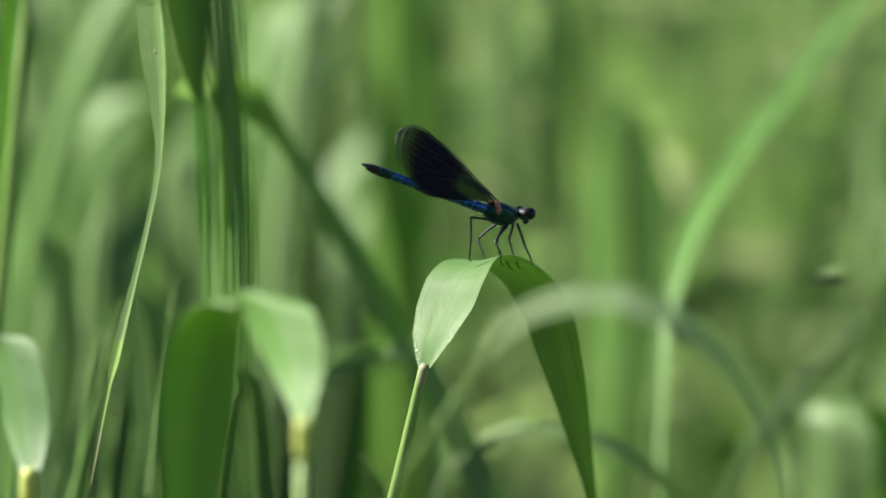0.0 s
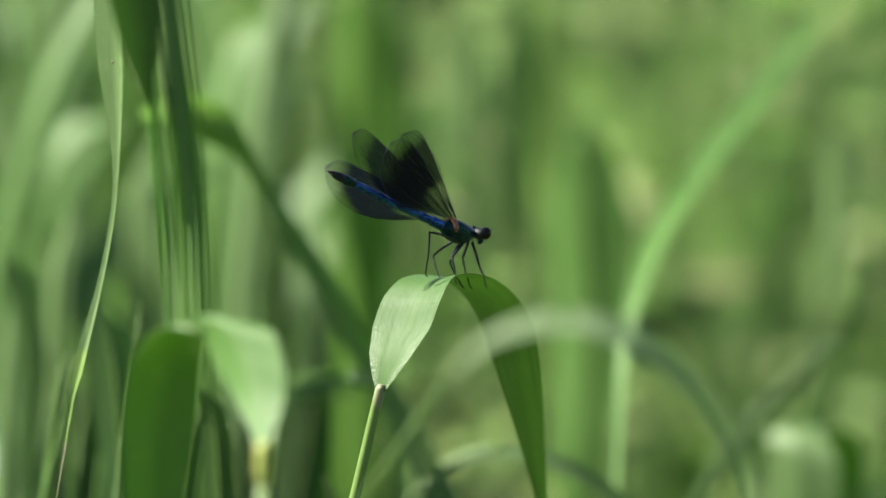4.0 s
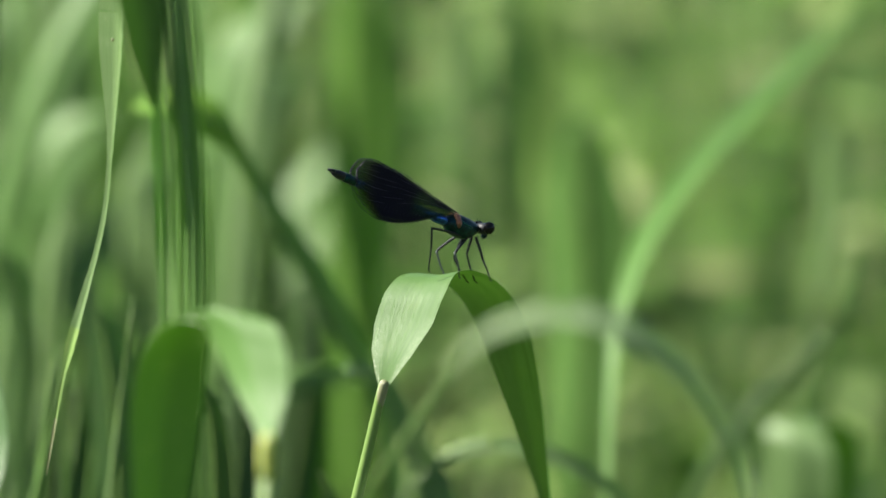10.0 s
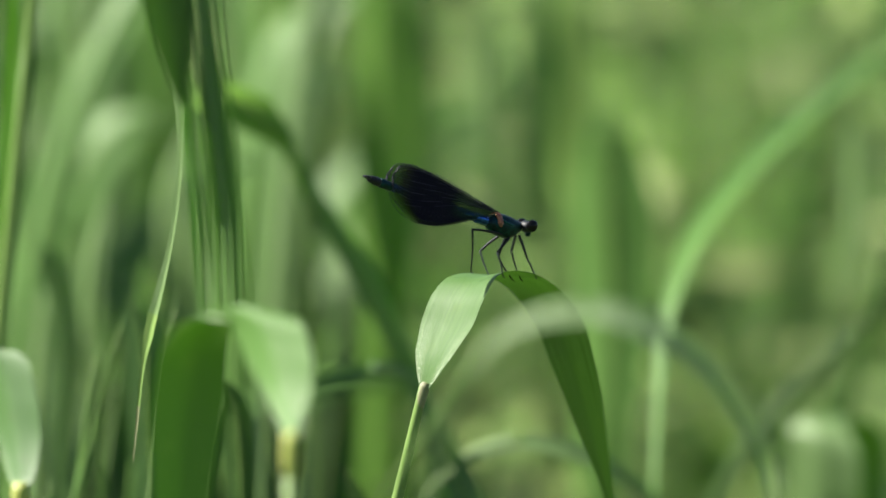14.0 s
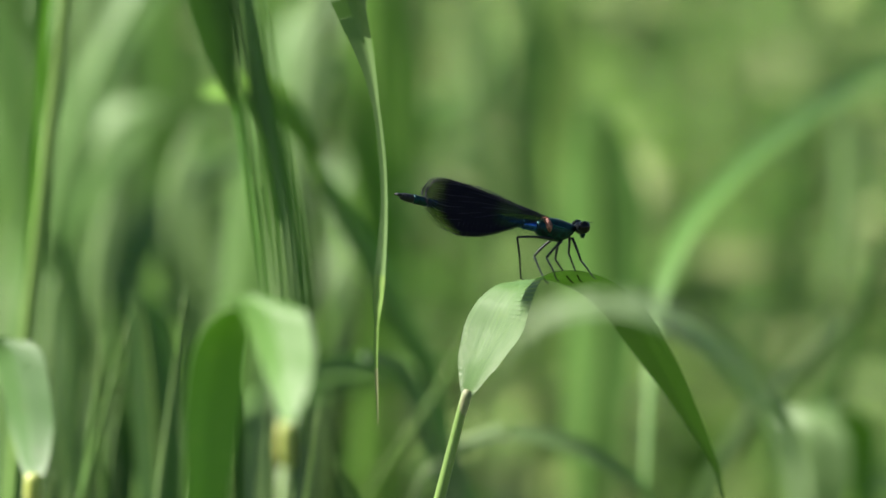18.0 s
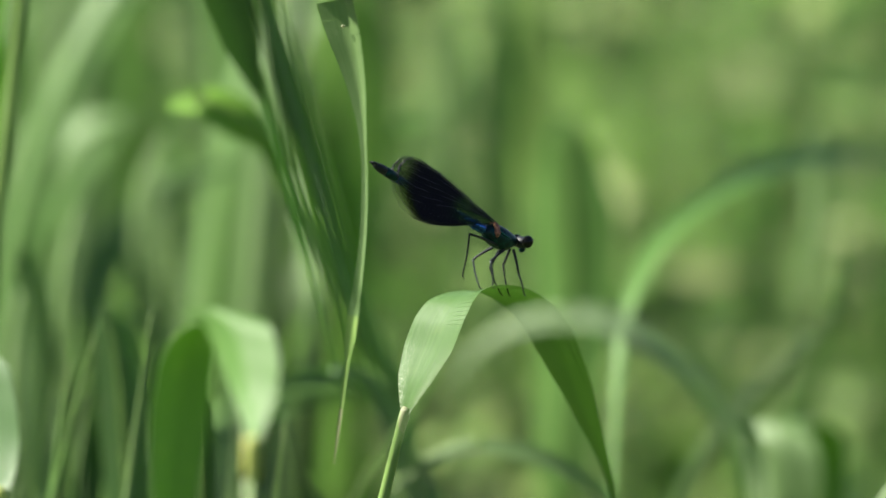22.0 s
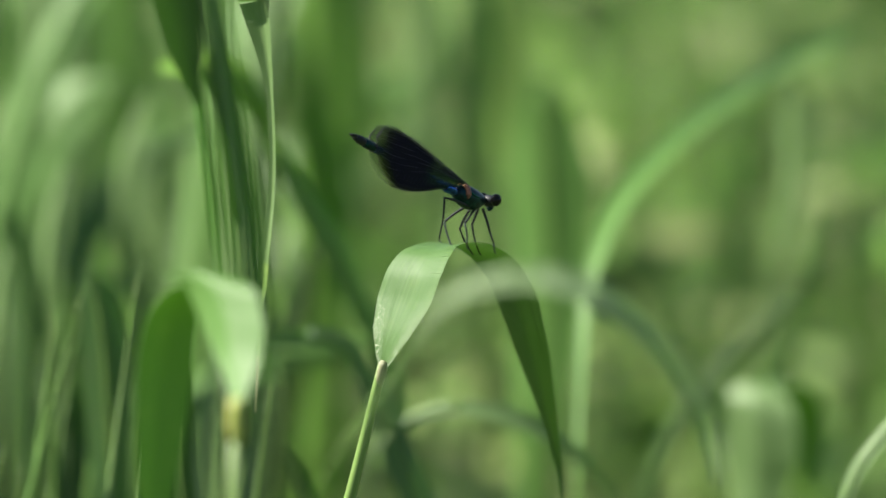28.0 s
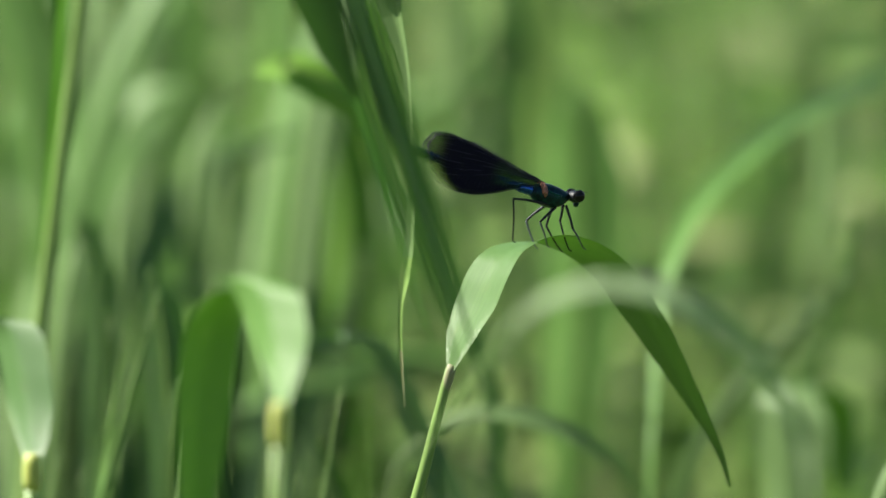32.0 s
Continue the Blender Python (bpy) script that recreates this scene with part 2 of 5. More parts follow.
def ribbon(centres, sides, halves, cup=0.15, across=6, along=None, wave=0.0):
    """A leaf blade: a strip with a keel, its width along sides."""
    n = len(centres)
    c, s, h = np.asarray(centres, float), unit(sides), np.asarray(halves, float)
    d = unit(np.gradient(c, axis=0))
    up = unit(np.cross(d, s))
    if along is None:
        along = np.concatenate([[0], np.cumsum(np.linalg.norm(np.diff(c, axis=0), axis=1))])
    bm = bmesh.new()
    uvs = bm.loops.layers.uv.new("UVMap")
    grid, place = [], {}
    for i in range(n):
        row = []
        for j in range(across + 1):
            u = 2 * j / across - 1
            lift = cup * h[i] * (abs(u) - 0.5) + wave * h[i] * math.sin(along[i] * 160 + 2.2 * u) * u
            v = bm.verts.new(c[i] + s[i] * h[i] * u + up[i] * lift)
            place[v] = (0.5 + 0.5 * u, along[i] * 10)
            row.append(v)
        grid.append(row)
    for i in range(n - 1):
        for j in range(across):
            f = bm.faces.new((grid[i][j], grid[i][j + 1], grid[i + 1][j + 1], grid[i + 1][j]))
            f.smooth = True
            for loop in f.loops:
                loop[uvs].uv = place[loop.vert]
    return bm


def tube(centres, radii, sides=8, flat=1.0):
    """A round, tapering stalk along a line."""
    c, r = np.asarray(centres, float), np.asarray(radii, float)
    d = unit(np.gradient(c, axis=0))
    ref = np.array([0.0, 1.0, 0.0]) if abs(d[0][1]) < 0.9 else np.array([1.0, 0.0, 0.0])
    bm = bmesh.new()
    uvs = bm.loops.layers.uv.new("UVMap")
    along = np.concatenate([[0], np.cumsum(np.linalg.norm(np.diff(c, axis=0), axis=1))])
    rings, place = [], {}
    for i in range(len(c)):
        a = unit(np.cross(d[i], ref))
        b = unit(np.cross(d[i], a))
        ring = []
        for k in range(sides):
            w = 2 * math.pi * k / sides
            v = bm.verts.new(c[i] + r[i] * (a * math.cos(w) + b * math.sin(w) * flat))
            place[v] = (abs(2 * k / sides - 1), along[i] * 10)
            ring.append(v)
        rings.append(ring)
    for i in range(len(c) - 1):
        for k in range(sides):
            bm.faces.new((rings[i][k], rings[i][(k + 1) % sides], rings[i + 1][(k + 1) % sides], rings[i + 1][k]))
    bm.faces.new(rings[0][::-1])
    bm.faces.new(rings[-1])
    for f in bm.faces:
        f.smooth = True
        for loop in f.loops:
            loop[uvs].uv = place[loop.vert]
    return bm


def mesh_of(name, bm, material):
    data = bpy.data.meshes.new(name)
    bm.normal_update()
    bm.to_mesh(data)
    bm.free()
    data.materials.append(material)
    return data


def part(name, bm, material, parent, label=""):
    """One mesh under a thing, or under a part; its points are in the parent's space."""
    ob = new(name, mesh_of(name, bm, material))
    ob.parent = parent
    return tagged(ob, label)


def thing(name, base, label, category, group=""):
    ob = new(name)
    ob.empty_display_size = 0.02
    ob.location = base
    return tagged(ob, label, category, group)


def moved(bm, offset):
    bmesh.ops.translate(bm, vec=Vector(offset), verts=bm.verts)
    return bm


# ---- the ground and the meadow behind ----
def ground_sheet():
    bm = bmesh.new()
    xs = np.concatenate([[-600, -60, -12], np.linspace(-4, 4, 25), [12, 60, 600]])
    ys = np.concatenate([[-600, -60, -8], np.linspace(-3, 9, 33), [25, 80, 600]])
    grid = [[bm.verts.new((x, y, 0.02 * noise.noise((x * 2, y * 2, 0)) if abs(x) < 5 and abs(y) < 9.5 else 0.0)) for x in xs] for y in ys]
    for i in range(len(ys) - 1):
        for j in range(len(xs) - 1):
            bm.faces.new((grid[i][j], grid[i][j + 1], grid[i + 1][j + 1], grid[i + 1][j])).smooth = True
    m, t = material("meadow soil")
    co = t.nodes.new("ShaderNodeTexCoord")
    rough = node(t, "ShaderNodeTexNoise", Scale=9.0, Detail=8.0)
    t.links.new(co.outputs["Object"], rough.inputs[0])
    ramp = t.nodes.new("ShaderNodeValToRGB")
    ramp.color_ramp.elements[0].position, ramp.color_ramp.elements[0].color = 0.35, (0.020, 0.030, 0.010, 1)
    ramp.color_ramp.elements[1].position, ramp.color_ramp.elements[1].color = 0.7, (0.06, 0.10, 0.025, 1)
    t.links.new(rough.outputs[0], ramp.inputs[0])
    skin = node(t, "ShaderNodeBsdfPrincipled", Roughness=0.9)
    t.links.new(ramp.outputs[0], skin.inputs["Base Color"])
    bump = node(t, "ShaderNodeBump", Strength=0.8, Distance=0.02)
    t.links.new(rough.outputs[0], bump.inputs["Height"])
    t.links.new(bump.outputs[0], skin.inputs["Normal"])
    t.links.new(skin.outputs[0], t.nodes.new("ShaderNodeOutputMaterial").inputs[0])
    ob = new("ground", mesh_of("ground", bm, m))
    tagged(ob, "dark mossy soil under tall meadow grass", "ground", kind="structure")


def meadow(name, label, count, x_range, y_range, tall, wide, material, seed, droop=0.35, fan=True):
    """Many arching grass blades in one mesh; with fan the stand widens with distance."""
    rng = np.random.default_rng(seed)
    verts, faces = [], []
    steps = 7
    for _ in range(count):
        y = rng.uniform(*y_range)
        spread = (y + 1.5) / 1.5 if fan else 1.0
        x = rng.uniform(*x_range) * spread
        h, w = rng.uniform(*tall), rng.uniform(*wide)
        turn, lean, face = rng.uniform(0, 2 * math.pi), rng.uniform(0.05, droop), rng.uniform(0, math.pi)
        start = len(verts)
        for i in range(steps):
            s = i / (steps - 1)
            out = lean * h * (0.25 * s + s ** 2.4)
            zz = h * s * (1 - 0.35 * lean * s * s * 2)
            half = w * 0.5 * min(1.0, 0.55 + 1.6 * s) * max(0.04, 1 - s ** 3)
            a = face + 0.9 * s
            cx, cy = x + out * math.cos(turn), y + out * math.sin(turn)
            verts.append((cx - half * math.cos(a), cy - half * math.sin(a), zz))
            verts.append((cx + half * math.cos(a), cy + half * math.sin(a), zz))
        for i in range(steps - 1):
            k = start + 2 * i
            faces.append((k, k + 1, k + 3, k + 2))
    data = bpy.data.meshes.new(name)
    data.from_pydata(verts, [], faces)
    data.shade_smooth()
    data.materials.append(material)
    tagged(new(name, data), label, "grass", kind="stuff")


def herbs(name, label, count, x_range, y_range, tall, leaf, material, seed, clumps):
    """Herb stems in clumps, with pairs of oval leaves at all angles, in one mesh."""
    rng = np.random.default_rng(seed)
    verts, faces = [], []
    spots = [(rng.uniform(*x_range), rng.uniform(*y_range), rng.uniform(0.75, 1.0)) for _ in range(clumps)]
    for i in range(count):
        spot = spots[i % clumps]
        y = spot[1] + rng.normal(0, 0.05)
        x = spot[0] * (spot[1] + 1.5) / 1.5 + rng.normal(0, 0.05)
        h, turn, lean = rng.uniform(*tall), rng.uniform(0, 6.28), rng.uniform(0, 0.25)
        h *= spot[2]
        tip = np.array((x + lean * h * math.cos(turn), y + lean * h * math.sin(turn), h))
        foot = np.array((x, y, 0.0))
        k = len(verts)
        verts += [tuple(foot - (0.002, 0, 0)), tuple(foot + (0.002, 0, 0)), tuple(tip + (0.001, 0, 0)), tuple(tip - (0.001, 0, 0))]
        faces.append((k, k + 1, k + 2, k + 3))
        for i in range(12):
            p = foot + (tip - foot) * (0.35 + 0.65 * i / 11)
            a = turn + 2.4 * i + rng.uniform(-0.4, 0.4)
            size = rng.uniform(*leaf) * (1.15 - 0.5 * i / 11)
            out = np.array((math.cos(a), math.sin(a), rng.uniform(-0.5, 0.7)))
            wide = unit(np.cross(out, (rng.uniform(-0.5, 0.5), rng.uniform(-0.5, 0.5), 1.0))) * size * 0.24
            k = len(verts)
            verts += [tuple(p), tuple(p + out * size * 0.35 + wide), tuple(p + out * size * 0.7 + wide * 0.8), tuple(p + out * size - (0, 0, size * 0.15)),
                      tuple(p + out * size * 0.7 - wide * 0.8), tuple(p + out * size * 0.35 - wide)]
            faces += [(k, k + 1, k + 5), (k + 1, k + 2, k + 4, k + 5), (k + 2, k + 3, k + 4)]
    data = bpy.data.meshes.new(name)
    data.from_pydata(verts, [], faces)
    data.shade_smooth()
    data.materials.append(material)
    tagged(new(name, data), label, "herb", kind="stuff")


# ---- plants that can be told apart ----
SUNNY = unit(np.array(SUN_TO) * 0.75 + np.array((0.0, -0.75, 0.1)))  # the way a leaf faces that turns to the sun


def blade(label, line, halves, material, side=(1, 0, 0), cup=0.2, group="meadow blades", name="grass_blade", twist=0.0, sunny=0.0):
    """One grass leaf from its root on the ground along a line, as a single thing."""
    pts, h = strand(line, halves)
    steps = len(pts)
    along = np.concatenate([[0], np.cumsum(np.linalg.norm(np.diff(pts, axis=0), axis=1))])
    base = pts[0].copy()
    a = twist * np.linspace(-0.5, 0.5, steps)
    d = unit(np.gradient(pts, axis=0))
    s0 = unit(np.tile(np.asarray(side, float), (steps, 1)))
    s0 = unit(s0 - d * np.sum(s0 * d, 1, keepdims=True))
    if sunny:
        s0 = unit(s0 * (1 - sunny) + unit(np.cross(SUNNY, d)) * sunny * np.sign(np.sum(np.cross(SUNNY, d) * s0, 1, keepdims=True)))
    n0 = np.cross(d, s0)
    s = s0 * np.cos(a)[:, None] + n0 * np.sin(a)[:, None]
    plant = thing(name, base, label, "grass", group)
    part("leaf_blade", ribbon(pts - base, s, h, cup, 6, along), material, plant)
    rib = np.linspace(len(pts) // 8, len(pts) - 2, 40).astype(int)
    up = np.cross(d, s)
    part("midrib", tube((pts - base - up * (cup * h * 0.5 + 0.0002)[:, None])[rib], np.clip(h[rib] * 0.09, 0.0002, 0.0009), 5), STALK, plant, "paler midrib")
    return plant


def bending_blade(label, line, halves, material, side, first, count, group="meadow blades"):
    """A grass blade cut into short lengths, so that the wind can bend it; below the point number first it is one length."""
    pts, h = strand(line, halves, 12)
    base = pts[0].copy()
    plant = thing("grass_blade", base, label, "grass", group)
    along = np.concatenate([[0], np.cumsum(np.linalg.norm(np.diff(pts, axis=0), axis=1))])
    cuts = [0, *np.linspace(first * 12, len(pts) - 1, count + 1).astype(int)]
    pieces = []
    for i, j in zip(cuts, cuts[1:]):
        k = min(j + 1, len(pts) - 1)
        bm = ribbon(pts[i:k + 1] - pts[i], np.tile(np.asarray(side, float), (k + 1 - i, 1)), h[i:k + 1], 0.2, 6, along[i:k + 1])
        piece = part("blade_length", bm, material, plant)
        piece.location = pts[i] - base
        pieces.append((piece, Vector(pts[i] - base), (along[i] - along[cuts[1]]) / (along[-1] - along[cuts[1]])))
    return plant, pieces


ground_sheet()

# the reed that the insect sits on
PERCH_BASE = Vector((-0.0347, 0, 0))
PERCH_NODE = Vector((0.03, 0, 0.7195))
PERCH_LINE = [(0.03, 0, 0.7195), (0.0308, 0.0011, 0.7226), (0.0325, 0.0035, 0.7275), (0.0355, 0.0075, 0.7338), (0.0385, 0.0116, 0.7406), (0.0423, 0.0167, 0.7443), (0.0491, 0.0257, 0.7426), (0.0554, 0.0338, 0.7368), (0.0603, 0.0407, 0.7278), (0.0631, 0.0454, 0.7176), (0.0653, 0.0493, 0.7089), (0.0682, 0.0549, 0.6957), (0.0707, 0.0597, 0.6838), (0.0722, 0.0626, 0.675), (0.0731, 0.0643, 0.6663)]
PERCH_TURN = [44, 44, 45, 46, 46, 48, 52, 58, 64, 70, 74, 77, 78, 78, 78]
PERCH_TILT = [0, 0, -0.02, -0.06, -0.11, -0.13, -0.1, -0.04, 0, 0, 0, 0, 0, 0, 0]
PERCH_HALF = [0.0012, 0.0035, 0.0067, 0.0093, 0.0099, 0.0088, 0.0080, 0.0075, 0.0069, 0.0059, 0.0049, 0.0032, 0.0017, 0.0009, 0.0003]


def perch_reed():
    reed = thing("reed_plant", PERCH_BASE, "fresh green reed with one arched leaf on a pale stalk", "reed")
    n = PERCH_NODE
    stalk, thick = strand([(0, 0, 0), (0.002, 0, 0.30), (n.x - 0.022, 0, n.z - 0.09), (n.x - 0.0069, 0, n.z - 0.029), (n.x, 0, n.z + 0.001)], [0.0028, 0.0023, 0.0017, 0.0014, 0.0011])
    part("stem", tube(stalk, thick, 10), STALK, reed, "pale green stalk")
    collar, _ = spline([(n.x - 0.0012, 0, n.z - 0.0045), (n.x - 0.0003, 0, n.z - 0.001), (n.x + 0.0005, -0.0002, n.z + 0.002)], 7)
    part("collar", tube(collar, [0.0010, 0.00115, 0.00122, 0.00125, 0.00125, 0.0012, 0.0009], 12), STRAW, reed, "pale yellow collar where leaf meets stalk")
    steps = 121
    pts, along = spline(PERCH_LINE, steps)
    key = np.linalg.norm(np.diff(np.array(PERCH_LINE), axis=0), axis=1)
    key = np.concatenate([[0], np.cumsum(key)]) * along[-1] / key.sum()
    turn = np.radians(np.interp(along, key, PERCH_TURN))
    half = np.interp(along, key, PERCH_HALF)
    sides = np.stack([-np.sin(turn), np.cos(turn), np.interp(along, key, PERCH_TILT)], 1)
    pieces = []
    # one even shading over all lengths
    d = unit(np.gradient(pts, axis=0))
    up = unit(np.cross(d, sides))
    for j in range(steps - 1):
        k = j + 1
        piece = part("leaf_blade", ribbon(pts[j:k + 1] - pts[j], sides[j:k + 1], half[j:k + 1], 0.10, 8, along[j:k + 1]), FRESH, reed)
        normals = []
        for i in range(j, k + 1):
            for c in range(9):
                u = 2 * c / 8 - 1
                normals.append(tuple(unit(sides[i] * 0.10 * math.copysign(1, u) * min(1, abs(u) * 4) - up[i])))
        piece.data.normals_split_custom_set_from_vertices(normals)
        piece.location = pts[j]
        pieces.append((piece, along[j], pts[j], sides[j], d[j]))
    bend = [0.0, 0.0198, 0.0346, 0.0794, 0.1363]
    return reed, pieces, bend


PERCH, PERCH_PIECES, PERCH_BEND = perch_reed()

# the tall reed whose leaf hangs into view
TALL_BASE = Vector((-0.1520, 0.17, 0))
TALL_TOP = Vector((0.0478, 0, 0.9018))
HANG_Y = -0.02


def ball_mesh(centre, radius):
    bm = bmesh.new()
    bmesh.ops.create_icosphere(bm, subdivisions=2, radius=radius)
    bm.loops.layers.uv.new("UVMap")
    return moved(bm, centre)


def tall_reed():
    reed = thing("reed_plant", TALL_BASE, "tall yellow-green reed with a long hanging leaf", "reed")
    line, thick = strand([(0, 0, 0), (0.0322, 0, 0.684), (0.038, 0, 0.7509), (0.0434, 0, 0.8061), tuple(TALL_TOP)], [0.0026, 0.0021, 0.0019, 0.0017, 0.0013])
    part("stem", tube(line, thick, 12), STALK, reed, "yellow-green stalk")
    side_leaf, half = strand([(0.033, 0.004, 0.72), (0.0341, 0.006, 0.7393), (0.0352, 0.008, 0.7642), (0.0363, 0.01, 0.789), (0.0372, 0.012, 0.8138), (0.0355, 0.014, 0.8331)],
                             [0.0004, 0.0008, 0.0011, 0.0014, 0.0014, 0.0004])
    part("side_leaf", ribbon(side_leaf, np.tile((1.0, 0.25, 0.0), (len(side_leaf), 1)), half, 0.25, 6), BRIGHT, reed, "upright bright side leaf")
    pieces = []
    count = 72
    step = 0.0044
    for k in range(count):
        far = np.linspace(k * step + step, k * step, 5)
        half = np.interp(far, [0, 0.010, 0.0246, 0.0266, 0.030, 0.036, 0.052, 0.075, 0.083, 0.092, 0.105, 0.125, 0.2, 0.32],
                         [0.0001, 0.0004, 0.0006, 0.0010, 0.0015, 0.0015, 0.0010, 0.0010, 0.0019, 0.0034, 0.0054, 0.0068, 0.0072, 0.0036])
        angle = np.interp(far, [0, 0.02, 0.03, 0.05, 0.08, 0.10, 0.3], [-0.4, -0.4, -0.4, -0.5, -0.4, -0.2, -0.1])
        sides = np.stack([np.cos(angle), np.sin(angle), 0 * angle], 1)
        centres = np.stack([0 * far, 0 * far, far - (k * step + step)], 1)
        bm = ribbon(centres, sides, half, 0.45, 6, 0.35 - far)
        piece = part("leaf_tip" if k < 3 else "leaf_blade", bm, STRAW if k < 3 else STALK if k < 8 else PALE, reed, "whitish dry leaf tip" if k < 3 else "")
        pieces.append((piece, k * step + step))
    part("speck", ball_mesh((0.0, -0.0006, -0.002), 0.0004), STRAW, pieces[23][0], "tiny beige speck on the leaf")
    return reed, pieces


TALL, HANG_PIECES = tall_reed()


# dark narrow leaves that hang from the same reed, out above the view
TUFT_PIVOT = Vector((-0.0561, -0.11, 0.8135))
TUFT_LINES = (
    ([(-0.0348, 0.275, 0.0501), (-0.0227, 0.22, 0.0571), (-0.0063, -0.0083, 0.0408), (-0.0019, -0.0063, 0.0175), (0, -0.0063, 0.0003), (0.0012, -0.0063, -0.0108), (0.0026, -0.0063, -0.0231)], [0.0008, 0.0027, 0.0051, 0.0059, 0.0053, 0.0040, 0.0005]),
    ([(-0.0348, 0.275, 0.0515), (-0.0213, 0.22, 0.0544), (-0.0039, 0.006, 0.0406), (0.0006, 0.002, 0.0197), (0.0016, 0.002, -0.0001), (0.0027, 0.002, -0.0249), (0.0037, 0.002, -0.0473), (0.0046, 0.002, -0.0872)], [0.0005, 0.0008, 0.0008, 0.0008, 0.0007, 0.0009, 0.0009, 0.0001]),
    ([(-0.0348, 0.275, 0.0515), (-0.0213, 0.22, 0.0544), (-0.0022, -0.0081, 0.0408), (0.0017, -0.0016, 0.0198), (0.0026, -0.0016, 0.0001), (0.0045, -0.0016, -0.0247), (0.0061, -0.0016, -0.047), (0.007, -0.0016, -0.0644)], [0.0005, 0.0008, 0.0008, 0.0008, 0.0006, 0.0008, 0.0008, 0.0001]),
    ([(-0.0348, 0.275, 0.0515), (-0.0213, 0.22, 0.0544), (-0.0014, -0.0004, 0.0407), (0.0047, -0.0082, 0.02), (0.0056, -0.0082, 0.0004), (0.0072, -0.0082, -0.0242), (0.0084, -0.0082, -0.0464), (0.0093, -0.0082, -0.0985)], [0.0005, 0.0008, 0.0008, 0.0008, 0.0008, 0.0012, 0.0012, 0.0001]),
    ([(-0.0348, 0.275, 0.0515), (-0.0213, 0.22, 0.0544), (-0.0005, 0.0047, 0.0406), (0.0076, -0.0093, 0.0201), (0.0085, -0.0093, 0.0004), (0.0097, -0.0093, -0.0242), (0.0107, -0.0093, -0.0464), (0.0116, -0.0093, -0.0736)], [0.0005, 0.0008, 0.0008, 0.0008, 0.0007, 0.0009, 0.0009, 0.0001]),
    ([(-0.0348, 0.275, 0.0515), (-0.0213, 0.22, 0.0544), (0.0008, -0.0022, 0.0407), (0.008, 0.0004, 0.0197), (0.009, 0.0004, -0), (0.0109, 0.0004, -0.0248), (0.0125, 0.0004, -0.0471), (0.0133, 0.0004, -0.0921)], [0.0005, 0.0008, 0.0008, 0.0008, 0.0007, 0.0011, 0.0011, 0.0001]),
    ([(-0.0348, 0.275, 0.0515), (-0.0213, 0.22, 0.0544), (0.0019, -0.0014, 0.0407), (0.0104, 0.0021, 0.0197), (0.0113, 0.0021, -0.0001), (0.0129, 0.0021, -0.0249), (0.0141, 0.0021, -0.0473), (0.0151, 0.0021, -0.0697)], [0.0005, 0.0008, 0.0008, 0.0008, 0.0006, 0.0008, 0.0008, 0.0001]),
    ([(-0.0348, 0.275, 0.0515), (-0.0213, 0.22, 0.0544), (0.0028, 0.0048, 0.0406), (0.006, 0.011, 0.0194), (0.0069, 0.011, -0.0005), (0.0081, 0.011, -0.0255), (0.0091, 0.011, -0.048), (0.0101, 0.011, -0.0543)], [0.0005, 0.0008, 0.0008, 0.0008, 0.0006, 0.0008, 0.0008, 0.0001]),
)


def hanging_tuft():
    made = []
    for k, (line, half) in enumerate(TUFT_LINES):
        pts, h = strand(line, half, 8)
        a = 0.3 + 0.7 * math.sin(k * 2.4)
        sides = np.tile((math.cos(a), math.sin(a), 0.0), (len(pts), 1))
        made.append(part("hanging_leaf", ribbon(pts, sides, h, 0.3, 4), (FRESH, DEEP, HAZE)[k % 3], TALL, "dark shaded hanging leaf"))
    return made


TUFT = hanging_tuft()


# single blades and stalks
FRONT_ARC = blade('thin pale grass blade arching over its neighbours', [(-0.0004, -0.28, 0), (-0.0004, -0.28, 0.7217), (0.0017, -0.28, 0.7371), (0.0066, -0.28, 0.7508), (0.0132, -0.28, 0.7594), (0.0213, -0.28, 0.7634), (0.0322, -0.28, 0.7644), (0.0431, -0.28, 0.7609), (0.0529, -0.28, 0.7541), (0.0606, -0.28, 0.7448), (0.0656, -0.28, 0.7344), (0.0678, -0.28, 0.7234)], [0.0001, 0.0001, 0.0003, 0.0006, 0.0012, 0.0019, 0.0023, 0.0023, 0.0022, 0.0020, 0.0016, 0.0006], SHEEN_LEAF, sunny=1.0)
LOW_ARC = blade('pale arching grass blade low behind the perch', [(-0.0037, 0.2, 0), (-0.0037, 0.2, 0.6523), (0.0009, 0.2, 0.6707), (0.01, 0.2, 0.6792), (0.0222, 0.2, 0.6834), (0.0359, 0.2, 0.6818), (0.0481, 0.2, 0.6769), (0.0588, 0.2, 0.6692), (0.0679, 0.2, 0.6569)], [0.0006, 0.0006, 0.0008, 0.0016, 0.0025, 0.0028, 0.0022, 0.0014, 0.0005], PALE, sunny=0.9)
DARK_DIAG = blade('dark green leaning grass blade behind the stalks', [(-0.0038, 0.26, 0), (-0.0038, 0.26, 0.6824), (-0.0148, 0.26, 0.7061), (-0.0226, 0.26, 0.7219), (-0.0305, 0.26, 0.7345), (-0.0399, 0.26, 0.7502), (-0.0477, 0.26, 0.762), (-0.0555, 0.26, 0.7691), (-0.0618, 0.26, 0.7691)], [0.0022, 0.0022, 0.0031, 0.0038, 0.0031, 0.0020, 0.0016, 0.0017, 0.0006], DEEP)
